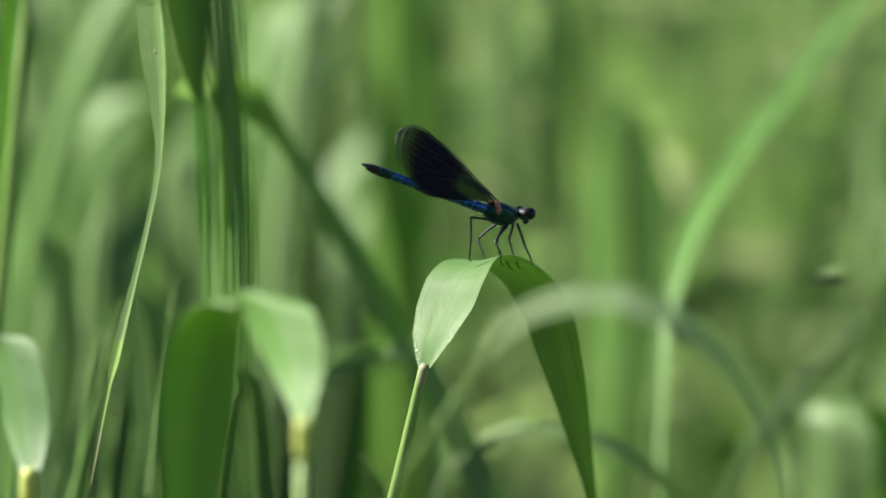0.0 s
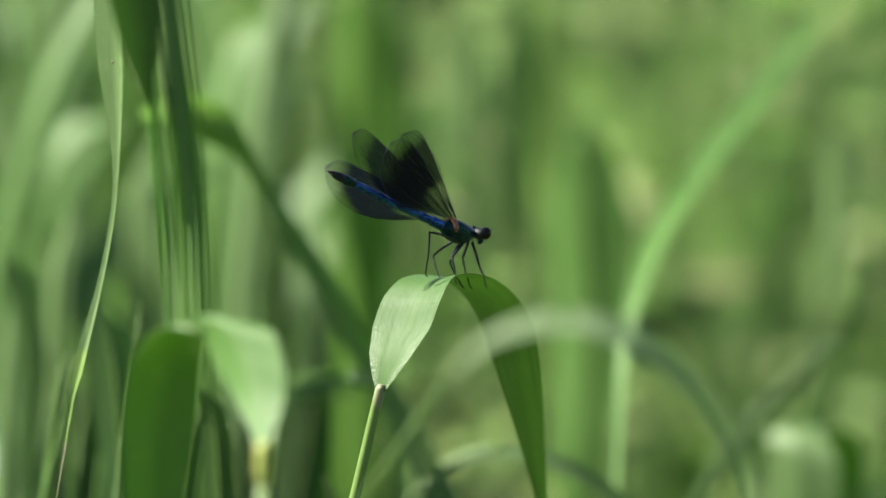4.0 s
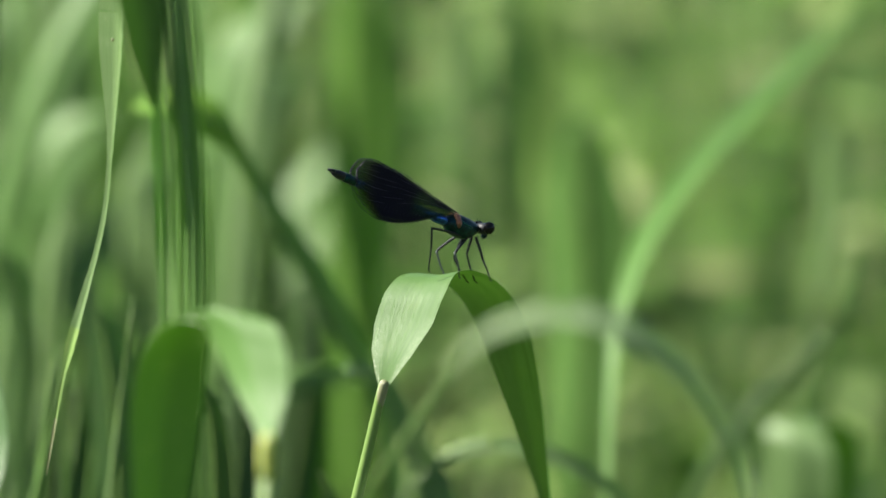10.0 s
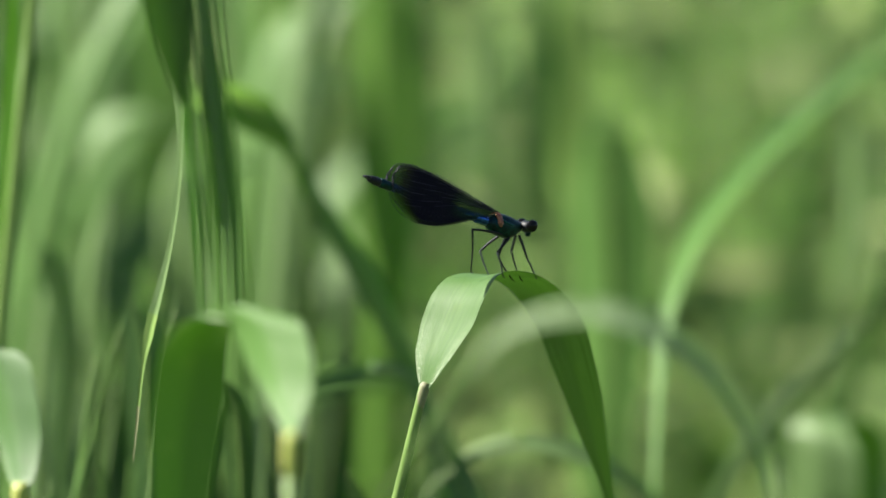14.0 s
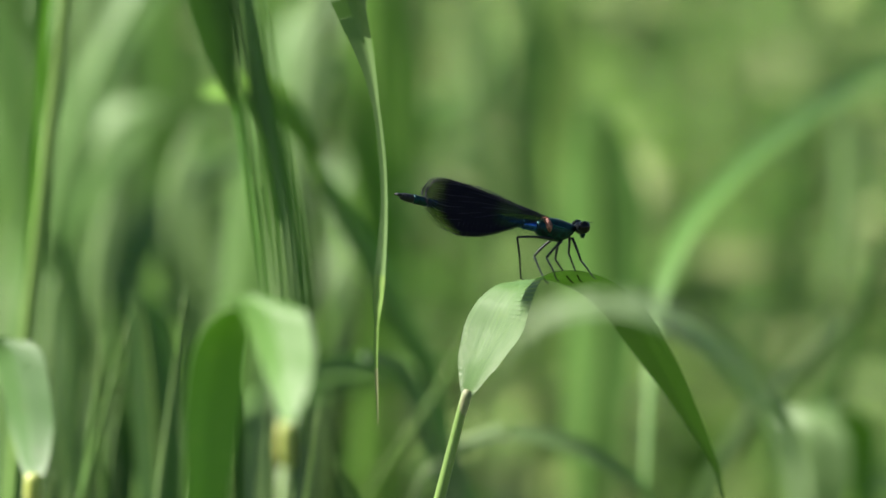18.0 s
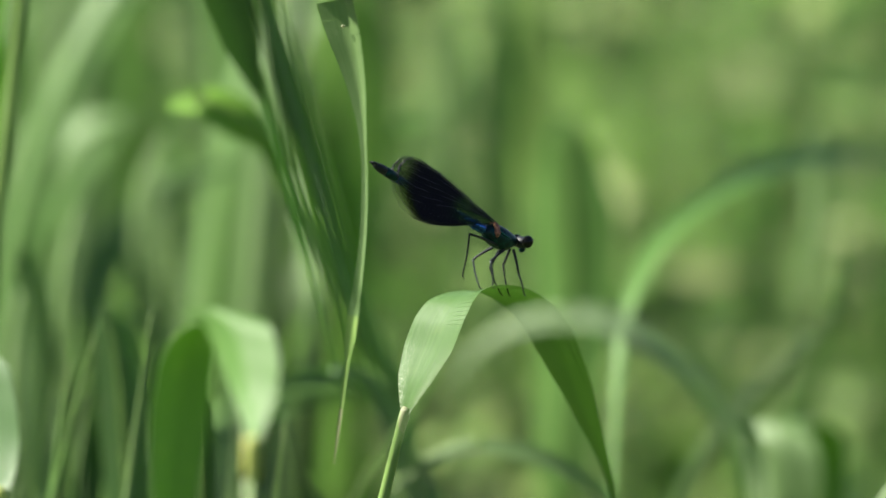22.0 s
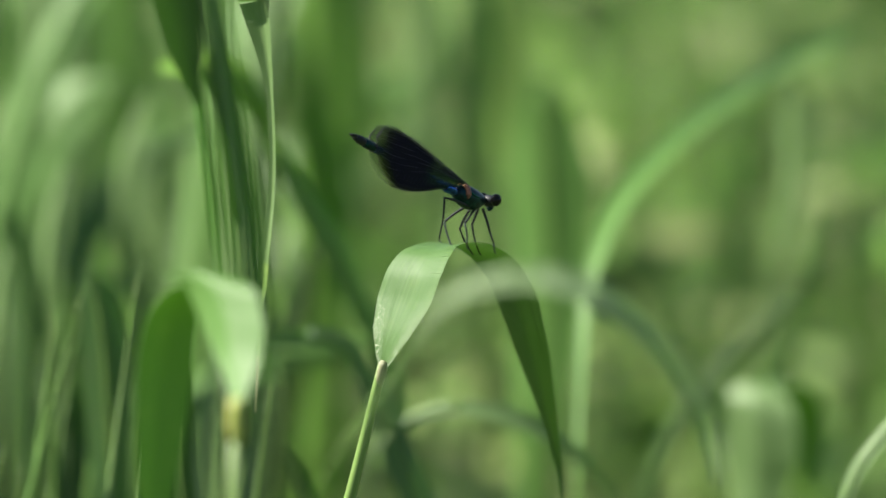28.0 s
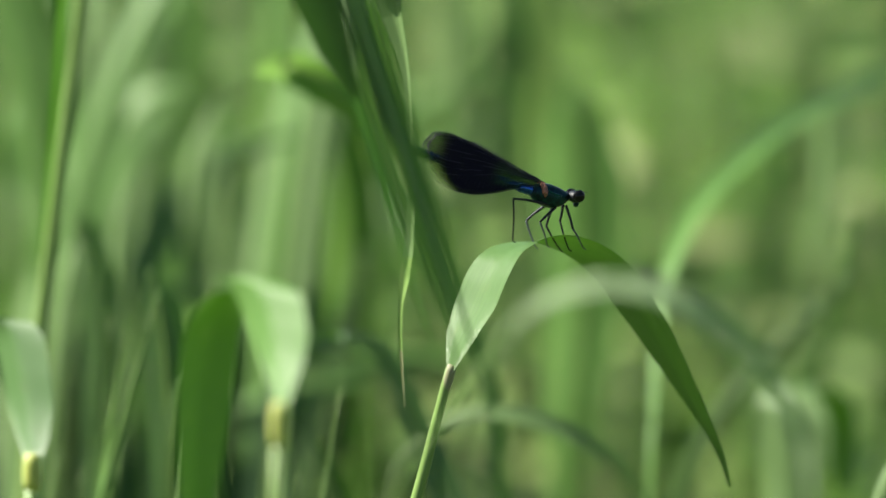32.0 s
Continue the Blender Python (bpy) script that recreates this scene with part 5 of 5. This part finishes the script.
    gust(22.5, 0.74, 0.0149, 0.8134, 0.0247, 0.7989, 0.0337, 0.7738, 0.0393, 0.7500, 0.0470, 0.7261)
    gust(23, 0.77, 0.0379, 0.8133, 0.0518, 0.7889, 0.0573, 0.7750, 0.0631, 0.7618, 0.0713, 0.7489)
    gust(23.5, 0.93, 0.0175, 0.8118, 0.0261, 0.7947, 0.0353, 0.7696, 0.0390, 0.7444, 0.0453, 0.7265)
    gust(24, 1.09, 0.0008, 0.8099, 0.0071, 0.7848, 0.0106, 0.7584, 0.0100, 0.7332, 0.0064, 0.7119)
    gust(24.5, 1.39, -0.0076, 0.8082, -0.0027, 0.7805, -0.0018, 0.7553, -0.0038, 0.7261, -0.0053, 0.6988)
    gust(25, 1.43, -0.0171, 0.8070, -0.0145, 0.7806, -0.0167, 0.7489, -0.0258, 0.7210, -0.0298, 0.6981)
    gust(25.5, 1.47, -0.0111, 0.8066, -0.0048, 0.7829, -0.0022, 0.7538, -0.0025, 0.7272, -0.0036, 0.7086)
    gust(27.5, 1.16, -0.0233, 0.8045, -0.0214, 0.7847, -0.0218, 0.7583, -0.0244, 0.7357, -0.0265, 0.7092)
    gust(28, 0.88, -0.0255, 0.8046, -0.0223, 0.7848, -0.0217, 0.7611, -0.0240, 0.7398, -0.0258, 0.7079)
    gust(29, 1.18, -0.0261, 0.8051, -0.0249, 0.7801, -0.0262, 0.7550, -0.0293, 0.7364, -0.0311, 0.7105)
    gust(30, 1.15, -0.0245, 0.8053, -0.0222, 0.7855, -0.0226, 0.7591, -0.0244, 0.7365, -0.0264, 0.7099)
    gust(31, 1.25, -0.0221, 0.8055, -0.0193, 0.7831, -0.0193, 0.7593, -0.0235, 0.7288, -0.0238, 0.7042)
    gust(32, 1.89, -0.0018, 0.8055, 0.0024, 0.7857, 0.0030, 0.7527, 0.0005, 0.7314, 0.0015, 0.7102)
    TWIRL = [(0.0, -52), (4.5, -52), (9.0, -54), (15.5, -54), (17.5, -25), (20.0, -25), (22.0, -35), (24.0, -42), (25.0, -64), (26.0, -42), (28.0, -25), (29.5, -35), (32.0, -40)]
    walk(TALL, [(t, pose(TALL_BASE.x, TALL_BASE.y, 0, 0, a, 0)) for t, a in lean])
    tracks = [[] for _ in HANG_PIECES]
    for t in TICKS:
        tilt = smooth_rows(lean, t)[0]
        flat = smooth_rows(swing, t)
        twirl = smooth_rows(TWIRL, t)[0]
        joints = [Vector((flat[i], HANG_Y, flat[i + 1])) for i in range(0, 10, 2)]
        back = Matrix.Translation(TALL_BASE) @ pose(0, 0, 0, 0, tilt, 0)
        root, low = back @ TALL_TOP, back @ (TALL_TOP * 0.45)
        rise = (joints[0] - joints[1]).normalized()
        apex = root.lerp(joints[0], 0.55)
        apex.z = max(root.z, joints[0].z) + 0.035
        line, far = spline([low, root.lerp(low, 0.3), root, apex, joints[0] + rise * 0.022, *joints], 260)
        total = far[-1]
        inverse = back.inverted()
        for k, (piece, a) in enumerate(HANG_PIECES):
            p = Vector([np.interp(total - a, far, line[:, i]) for i in range(3)])
            q = Vector([np.interp(total - a + 0.0044, far, line[:, i]) for i in range(3)])
            d = (q - p).normalized()
            side = Vector((0, -1, 0)).cross(d)
            side = side.normalized() if side.length > 0.05 else Vector((1, 0, 0))
            face = d.cross(side)
            m = Matrix((side, -face, -d)).transposed().to_4x4()
            m = m @ Matrix.Rotation(radians(twirl * min(1.0, a / 0.13)), 4, "Z")
            tracks[k].append((t, inverse @ Matrix.Translation(p) @ m))
    for (piece, _), track in zip(HANG_PIECES, tracks):
        walk(piece, track)

    # the hanging tuft: seconds, where its top stands, its slant
    tuft = []
    def gust(*row):
        tuft.append(row)

    gust(0, -0.0561, 0.8135, -0.0)
    gust(1, -0.0587, 0.8146, -2.5)
    gust(2, -0.0577, 0.8159, -1.5)
    gust(3, -0.0583, 0.8137, -0.5)
    gust(4, -0.0597, 0.8188, -2.5)
    gust(7, -0.0590, 0.8215, 0.5)
    gust(8, -0.0604, 0.8200, -0.0)
    gust(9, -0.0584, 0.8175, 0.5)
    gust(10, -0.0569, 0.8173, -0.0)
    gust(11, -0.0561, 0.8163, 0.5)
    gust(12, -0.0534, 0.8161, -0.0)
    gust(13, -0.0576, 0.8173, -2.0)
    gust(14, -0.0571, 0.8166, -2.5)
    gust(15, -0.0540, 0.8159, 0.5)
    gust(17.5, -0.0491, 0.8143, -9.2)
    gust(18, -0.0457, 0.8145, -6.9)
    gust(19, -0.0394, 0.8160, -9.7)
    gust(20, -0.0372, 0.8178, -9.7)
    gust(21, -0.0316, 0.8176, -15.9)
    gust(22, -0.0355, 0.8175, -13.3)
    gust(22.5, -0.0361, 0.8175, -12.4)
    gust(23, -0.0367, 0.8174, -14.6)
    gust(23.5, -0.0280, 0.8160, -14.6)
    gust(24, -0.0279, 0.8142, -15.9)
    gust(24.5, -0.0274, 0.8126, -15.9)
    gust(25, -0.0366, 0.8115, -10.6)
    gust(27.5, -0.0400, 0.8091, -5.9)
    gust(28, -0.0415, 0.8092, -4.9)
    gust(29, -0.0403, 0.8097, -3.0)
    gust(30, -0.0376, 0.8098, -4.9)
    gust(31, -0.0336, 0.8101, -9.7)
    gust(31.5, -0.0282, 0.8101, -11.5)
    gust(32, -0.0178, 0.8101, -15.1)
    for leaf in TUFT:
        track = []
        for t, x, z, slant in tuft:
            back = Matrix.Translation(TALL_BASE) @ pose(0, 0, 0, 0, smooth_rows(lean, t)[0], 0)
            track.append((t, back.inverted() @ pose(x, TUFT_PIVOT.y, z, 0, slant, 0)))
        walk(leaf, track)

    curl(ARC_BLADE, ARC_BLADE_LENGTHS, [
        (0, 0.00, 0),
        (1, -0.06, 0),
        (2, -0.04, -4),
        (3, -0.04, 1),
        (3.5, 0.05, 2),
        (4, -0.14, 0),
        (4.5, -0.11, -2),
        (6.5, -0.06, 2),
        (7, -0.07, 5),
        (8, -0.17, 7),
        (9, -0.25, 7),
        (10, -0.27, 11),
        (11, -0.20, 3),
        (12, -0.30, 7),
        (13, -0.23, 23),
        (14, 0.24, 18),
        (15, 0.15, 39),
        (15.5, 0.18, 41),
        (17.5, 0.40, 37),
        (18, 0.25, 31),
        (19, 0.26, 34),
        (20, 0.30, 36),
        (21, 0.18, 31),
        (22, 0.17, 61),
        (22.5, 0.39, 73),
        (23, 0.47, 66),
        (23.5, 0.56, 60),
        (24, 0.37, 72),
        (24.5, 0.25, 38),
        (25, 0.27, 29),
        (25.5, 0.39, 29),
        (27.5, 0.37, 29),
        (28, -0.09, 32),
        (29, 0.47, 37),
        (30, 0.68, 42),
        (31, 0.90, 32),
        (32, 0.87, 39),
    ])
    sway(FRONT_ARC, [
        (0, 0.00, 0, 0),
        (1, -0.09, 0, 0),
        (2, -0.11, 0, 0),
        (3, 0.02, 0, 0),
        (3.5, 0.08, 0, 0),
        (4, 0.05, 0, 0),
        (4.5, 0.04, 0, 0),
        (6.5, 0.04, 0, 0),
        (7, 0.01, 0, 0),
        (8, 0.02, 0, 0),
        (9, 0.01, 0, 0),
        (10, 0.08, 0, 0),
        (11, 0.07, 0, 0),
        (12, 0.02, 0, 0),
        (13, -0.03, 0, 0),
        (14, 0.03, 0, 0),
        (15, 0.06, 0, 0),
        (15.5, 0.13, 0, 0),
        (17.5, 0.48, 0, 0),
        (18, 0.55, 0, 0),
        (19, 0.60, 0, 0),
        (20, 0.89, 0, 0),
        (21, 0.59, 0, 0),
        (22, 0.41, 0, 0),
        (22.5, 0.51, 0, 0),
        (23, 0.49, 0, 0),
        (23.5, 0.60, 0, 0),
        (24, 0.67, 0, 0),
        (24.5, 0.60, 0, 0),
        (25, 0.72, 0, 0),
        (25.5, 0.72, 0, 0),
        (27.5, 0.30, 0, 0),
        (28, 0.11, 0, 0),
        (29, 0.41, 0, 0),
        (30, 0.69, 0, 0),
        (31, 0.79, 0, 0),
        (32, 0.95, 0, 0),
    ])
    sway(FORE_LEAF, [
        (0, 0.00, 0, 0),
        (1, -0.13, 0, 0),
        (2, -0.17, 0, 0),
        (3, -0.05, 0, 0),
        (3.5, 0.01, 0, 0),
        (4, -0.04, 0, 0),
        (4.5, -0.03, 0, 0),
        (6.5, 0.03, 0, 0),
        (7, 0.01, 0, 0),
        (8, 0.02, 0, 0),
        (9, 0.01, 0, 0),
        (10, 0.09, 0, 0),
        (11, 0.07, 0, 0),
        (12, 0.01, 0, 0),
        (13, -0.02, 0, 0),
        (14, -0.00, 0, 0),
        (15, -0.03, 0, 0),
        (15.5, -0.04, 0, 0),
        (17.5, 0.00, 0, 0),
        (18, -0.01, 0, 0),
        (19, -0.05, 0, 0),
        (20, 0.17, 0, 0),
        (21, 0.10, 0, 0),
        (22, 0.16, 0, 0),
        (22.5, 0.32, 0, 0),
        (23, 0.35, 0, 0),
        (23.5, 0.44, 0, 0),
        (24, 0.49, 0, 0),
        (24.5, 0.51, 0, 0),
        (25, 0.73, 0, 0),
        (25.5, 0.69, 0, 0),
        (27.5, 0.09, 0, 0),
        (28, 0.21, 0, 0),
        (29, 0.49, 0, 0),
        (30, 0.28, 0, 0),
        (31, 0.16, 0, 0),
        (32, 0.98, 0, 0),
    ])
    sway(DARK_DIAG, [
        (0, 0.00, 0, 0),
        (1, -0.01, 0, 0),
        (2, 0.08, 0, 0),
        (3, 0.14, 0, 0),
        (3.5, 0.17, 0, 0),
        (4, 0.07, 0, 0),
        (4.5, 0.07, 0, 0),
        (6.5, 0.11, 0, 0),
        (7, 0.07, 0, 0),
        (8, -0.03, 0, 0),
        (9, -0.17, 0, 0),
        (10, -0.02, 0, 0),
        (11, 0.00, 0, 0),
        (12, 0.11, 0, 0),
        (13, 0.28, 0, 0),
        (14, 0.41, 0, 0),
        (15, 0.50, 0, 0),
        (15.5, 0.55, 0, 0),
        (17.5, 0.86, 0, 0),
        (18, 0.88, 0, 0),
        (19, 1.14, 0, 0),
        (20, 1.35, 0, 0),
        (21, 1.29, 0, 0),
        (22, 0.80, 0, 0),
        (22.5, 0.62, 0, 0),
        (23, 0.62, 0, 0),
        (23.5, 0.74, 0, 0),
        (24, 0.81, 0, 0),
        (24.5, 0.80, 0, 0),
        (25, 1.05, 0, 0),
        (25.5, 1.24, 0, 0),
        (27.5, 1.39, 0, 0),
        (28, 1.05, 0, 0),
        (29, 1.11, 0, 0),
        (30, 1.20, 0, 0),
        (31, 1.58, 0, 0),
        (32, 2.51, 0, 0),
    ])
    # the wind that bends the stand behind: seconds, lean in degrees
    wind = [(0, 0.00), (1, -0.01), (2, 0.08), (3, 0.14), (4, 0.07), (6.5, 0.11), (8, -0.03), (9, -0.17), (10, -0.02), (11, 0.00), (12, 0.11), (13, 0.28), (14, 0.41), (15, 0.50),
            (15.5, 0.55), (17.5, 0.86), (18, 0.88), (19, 1.14), (20, 1.35), (21, 1.29), (22, 0.80), (23, 0.62), (24, 0.81), (25, 1.05), (25.5, 1.24), (27.5, 1.30), (28, 1.05),
            (29, 1.11), (30, 1.20), (31, 1.48), (32, 2.10)]
    for plant, share in STAND + [(PALE_BROAD, 0.9), (GREEN_PATCH, 1.2), (SOFT_C, 0.8), (SOFT_D, 0.9), (SOFT_E, 0.7), (SOFT_F, 0.8), (SOFT_G, 0.6), (SOFT_P, 0.6), (SOFT_Q, 0.8), (SOFT_O, 0.5), (SOFT_R, 0.7), (SOFT_S, 0.8), (SOFT_T, 0.7), (SOFT_U, 0.9)]:
        sway(plant, [(t, a * share, 0, 0) for t, a in wind])
    sway(FOLD_A, [
        (0, 0.00, 0, 0),
        (1, 0.00, 0, 0),
        (2, -0.03, 0, 0),
        (3, -0.08, 0, 0),
        (3.5, 0.00, 0, 0),
        (4, -0.03, 0, 0),
        (4.5, -0.02, 0, 0),
        (6.5, 0.04, 0, 0),
        (7, 0.02, 0, 0),
        (8, 0.00, 0, 0),
        (9, 0.02, 0, 0),
        (10, 0.09, 0, 0),
        (11, 0.10, 0, 0),
        (12, 0.08, 0, 0),
        (13, 0.08, 0, 0),
        (14, 0.05, 0, 0),
        (15, 0.10, 0, 0),
        (15.5, 0.07, 0, 0),
        (17.5, 0.05, 0, 0),
        (18, 0.12, 0, 0),
        (19, 0.15, 0, 0),
        (20, 0.20, 0, 0),
        (21, 0.18, 0, 0),
        (22, 0.05, 0, 0),
        (22.5, -0.02, 0, 0),
        (23, -0.05, 0, 0),
        (23.5, -0.07, 0, 0),
        (24, 0.06, 0, 0),
        (24.5, 0.08, 0, 0),
        (25, 0.18, 0, 0),
        (25.5, 0.29, 0, 0),
        (27.5, 0.27, 0, 0),
        (28, 0.18, 0, 0),
        (29, 0.20, 0, 0),
        (30, 0.27, 0, 0),
        (31, 0.36, 0, 0),
        (32, 0.34, 0, 0),
    ])
    # its blade turns away in the wind
    turn_part(FOLD_A_BLADE, Vector((-0.0136, 0.041, 0.742)), [(0, 0, 0), (4, 0, 0), (6.5, 6, 0.001), (9, 8, 0.001), (12, 2, 0), (15, 8, 0.001), (17.5, 22, 0.007), (32, 22, 0.007)])
    turn_part(FOLD_A_LOBE, Vector((0.010, 0, 0.726)), [(0, 0, 0), (15, -1, 0), (17.5, -8, 0), (28, -6, 0), (32, -8, 0)])
    sway(FOLD_C, [
        (0, 0.00, 0, 0),
        (1, -0.02, 0, 0),
        (2, 0.06, 0, 0),
        (3, 0.00, 0, 0),
        (3.5, -0.03, 0, 0),
        (4, -0.19, 0, 0),
        (4.5, -0.20, 0, 0),
        (6.5, -0.20, 0, 0),
        (7, -0.24, 0, 0),
        (8, -0.20, 0, 0),
        (9, -0.19, 0, 0),
        (10, -0.01, 0, 0),
        (11, 0.05, 0, 0),
        (12, 0.06, 0, 0),
        (13, 0.02, 0, 0),
        (14, 0.14, 0, 0),
        (15, 0.21, 0, 0),
        (15.5, 0.26, 0, 0),
        (17.5, 0.56, 0, 0),
        (18, 0.61, 0, 0),
        (19, 0.62, 0, 0),
        (20, 0.94, 0, 0),
        (21, 0.65, 0, 0),
        (22, 0.52, 0, 0),
        (22.5, 0.58, 0, 0),
        (23, 0.47, 0, 0),
        (23.5, 0.52, 0, 0),
        (24, 0.54, 0, 0),
        (24.5, 0.58, 0, 0),
        (25, 0.88, 0, 0),
        (25.5, 1.01, 0, 0),
        (27.5, 0.93, 0, 0),
        (28, 0.54, 0, 0),
        (29, 0.77, 0, 0),
        (30, 0.68, 0, 0),
        (31, 0.76, 0, 0),
        (32, 1.02, 0, 0),
    ])
    # the insect rides on the leaf
    walk(DAMSEL, [
        (0, pose(0.0126, 0.0168, 0.7564, 0, 16.7, 33.8)),
        (1, pose(0.0110, 0.0160, 0.7566, 0, 16.3, 33.4)),
        (2, pose(0.0125, 0.0165, 0.7566, 0, 17.6, 33.4)),
        (3, pose(0.0120, 0.0168, 0.7565, 0, 18.0, 36.1)),
        (3.5, pose(0.0116, 0.0182, 0.7560, 0, 19.0, 37.0)),
        (4, pose(0.0111, 0.0156, 0.7580, 0, 20.7, 37.8)),
        (4.5, pose(0.0111, 0.0137, 0.7580, 0, 21.2, 37.0)),
        (6.5, pose(0.0104, 0.0154, 0.7586, 0, 20.2, 36.4)),
        (7, pose(0.0097, 0.0159, 0.7586, 0, 18.8, 33.9)),
        (8, pose(0.0126, 0.0157, 0.7579, 0, 19.9, 32.6)),
        (9, pose(0.0124, 0.0161, 0.7578, 0, 17.3, 33.9)),
        (10, pose(0.0128, 0.0166, 0.7574, 0, 19.6, 36.2)),
        (11, pose(0.0127, 0.0155, 0.7577, 0, 18.1, 35.3)),
        (12, pose(0.0156, 0.0156, 0.7563, 0, 17.8, 32.9)),
        (13, pose(0.0174, 0.0149, 0.7561, 0, 16.1, 31.8)),
        (14, pose(0.0167, 0.0153, 0.7570, 0, 16.8, 33.1)),
        (15, pose(0.0183, 0.0145, 0.7563, 0, 17.2, 34.1)),
        (15.5, pose(0.0201, 0.0174, 0.7567, 0, 16.9, 32.4)),
        (17.5, pose(0.0249, 0.0124, 0.7559, 0, 11.0, 25.4)),
        (18, pose(0.0310, 0.0124, 0.7539, 0, 11.2, 21.0)),
        (19, pose(0.0336, 0.0116, 0.7528, 0, 18.1, 16.4)),
        (20, pose(0.0346, 0.0107, 0.7545, 0, 23.5, 14.5)),
        (21, pose(0.0308, 0.0112, 0.7545, 0, 24.9, 17.4)),
        (22, pose(0.0252, 0.0133, 0.7556, 0, 25.8, 34.1)),
        (22.5, pose(0.0270, 0.0131, 0.7551, 0, 26.0, 28.9)),
        (23, pose(0.0290, 0.0102, 0.7572, 0, 16.0, 17.2)),
        (23.5, pose(0.0341, 0.0096, 0.7552, 0, 11.2, 10.9)),
        (24, pose(0.0388, 0.0114, 0.7525, 0, 14.2, 4.0)),
        (24.5, pose(0.0385, 0.0117, 0.7530, 0, 17.5, 5.4)),
        (25, pose(0.0362, 0.0114, 0.7545, 0, 18.6, 15.3)),
        (25.5, pose(0.0319, 0.0117, 0.7552, 0, 18.7, 24.8)),
        (27.5, pose(0.0272, 0.0122, 0.7547, 0, 19.0, 39.1)),
        (28, pose(0.0236, 0.0128, 0.7559, 0, 22.1, 42.3)),
        (29, pose(0.0241, 0.0124, 0.7575, 0, 16.8, 27.8)),
        (30, pose(0.0307, 0.0114, 0.7548, 0, 13.2, 25.1)),
        (31, pose(0.0333, 0.0118, 0.7536, 0, 14.3, 24.0)),
        (32, pose(0.0346, 0.0100, 0.7575, 0, 17.0, 24.1)),
    ])
    # wings: how wide they open: seconds, share; then lift and spread of the open wing
    flap = [(0.0, 0.0), (3.2, 0.0), (3.3, 0.08), (3.4, 0.22), (3.5, 0.38), (3.6, 0.62), (3.7, 0.90), (3.8, 0.97), (3.9, 1.0), (4.0, 1.0), (4.1, 0.45), (4.2, 0.03), (4.3, 0.0), (32.0, 0.0)]
    rest = [(0.0, 15.7), (3.3, 14.8), (4.3, 8), (4.5, 5), (6.5, 3), (9.0, 2.2), (17.5, 1.8), (32.0, 1.8)]
    wide = {(True, 1): (6.0, 35.0), (False, 1): (20.0, 14.0), (False, -1): (22.0, 16.0), (True, -1): (18.0, 12.0)}
    for wing, base, sign, hind in WINGS:
        lift, spread = wide[(hind, sign)]
        times = sorted({t for t, _ in flap} | {t for t, _ in rest})
        track = []
        for t in times:
            s, a = np.interp(t, *zip(*flap)), np.interp(t, *zip(*rest))
            track.append((t, Matrix.Translation(base) @ pose(0, 0, 0, -sign * (1.2 + 22 * s), a + (lift - a) * s, -sign * (0.4 + spread * s))))
        walk(wing, track)

    # a small fly crosses and settles on the ground out of view
    walk(FLY, [
        (0, pose(0.1017, 0.1600, 0.7272, 0, 0, 180)),
        (0.1, pose(0.0760, 0.1600, 0.7254, 0, 6, 180)),
        (0.2, pose(0.0576, 0.1600, 0.7267, 0, 8, 180)),
        (0.3, pose(0.0393, 0.1600, 0.7298, 0, 3, 180)),
        (0.4, pose(0.0234, 0.1600, 0.7329, 0, -4, 180)),
        (0.5, pose(0.0101, 0.1600, 0.7353, 0, -8, 180)),
        (0.6, pose(-0.0020, 0.1600, 0.7368, 0, -6, 180)),
        (0.7, pose(-0.0103, 0.1600, 0.7378, 0, 0, 180)),
        (0.8, pose(-0.0209, 0.1600, 0.7376, 0, 6, 180)),
        (0.9, pose(-0.0315, 0.1600, 0.7366, 0, 8, 180)),
        (1, pose(-0.0400, 0.1600, 0.7352, 0, 3, 180)),
        (1.1, pose(-0.0526, 0.1600, 0.7331, 0, -4, 180)),
        (1.2, pose(-0.0634, 0.1600, 0.7273, 0, -8, 180)),
        (1.3, pose(-0.0736, 0.1600, 0.7208, 0, -6, 180)),
        (1.4, pose(-0.0841, 0.1600, 0.7141, 0, 0, 180)),
        (1.6, pose(-0.1057, 0.1600, 0.7078, 0, 8, 180)),
        (1.8, pose(-0.1320, 0.1600, 0.7066, 0, -4, 180)),
        (2.6, pose(-0.42, 0.2, 0.35, 0, 5, 180)), (3.4, pose(-0.5, 0.22, 0.03, 0, 0, 180)), (32, pose(-0.5, 0.22, 0.03, 0, 0, 180)),
    ])


motions()
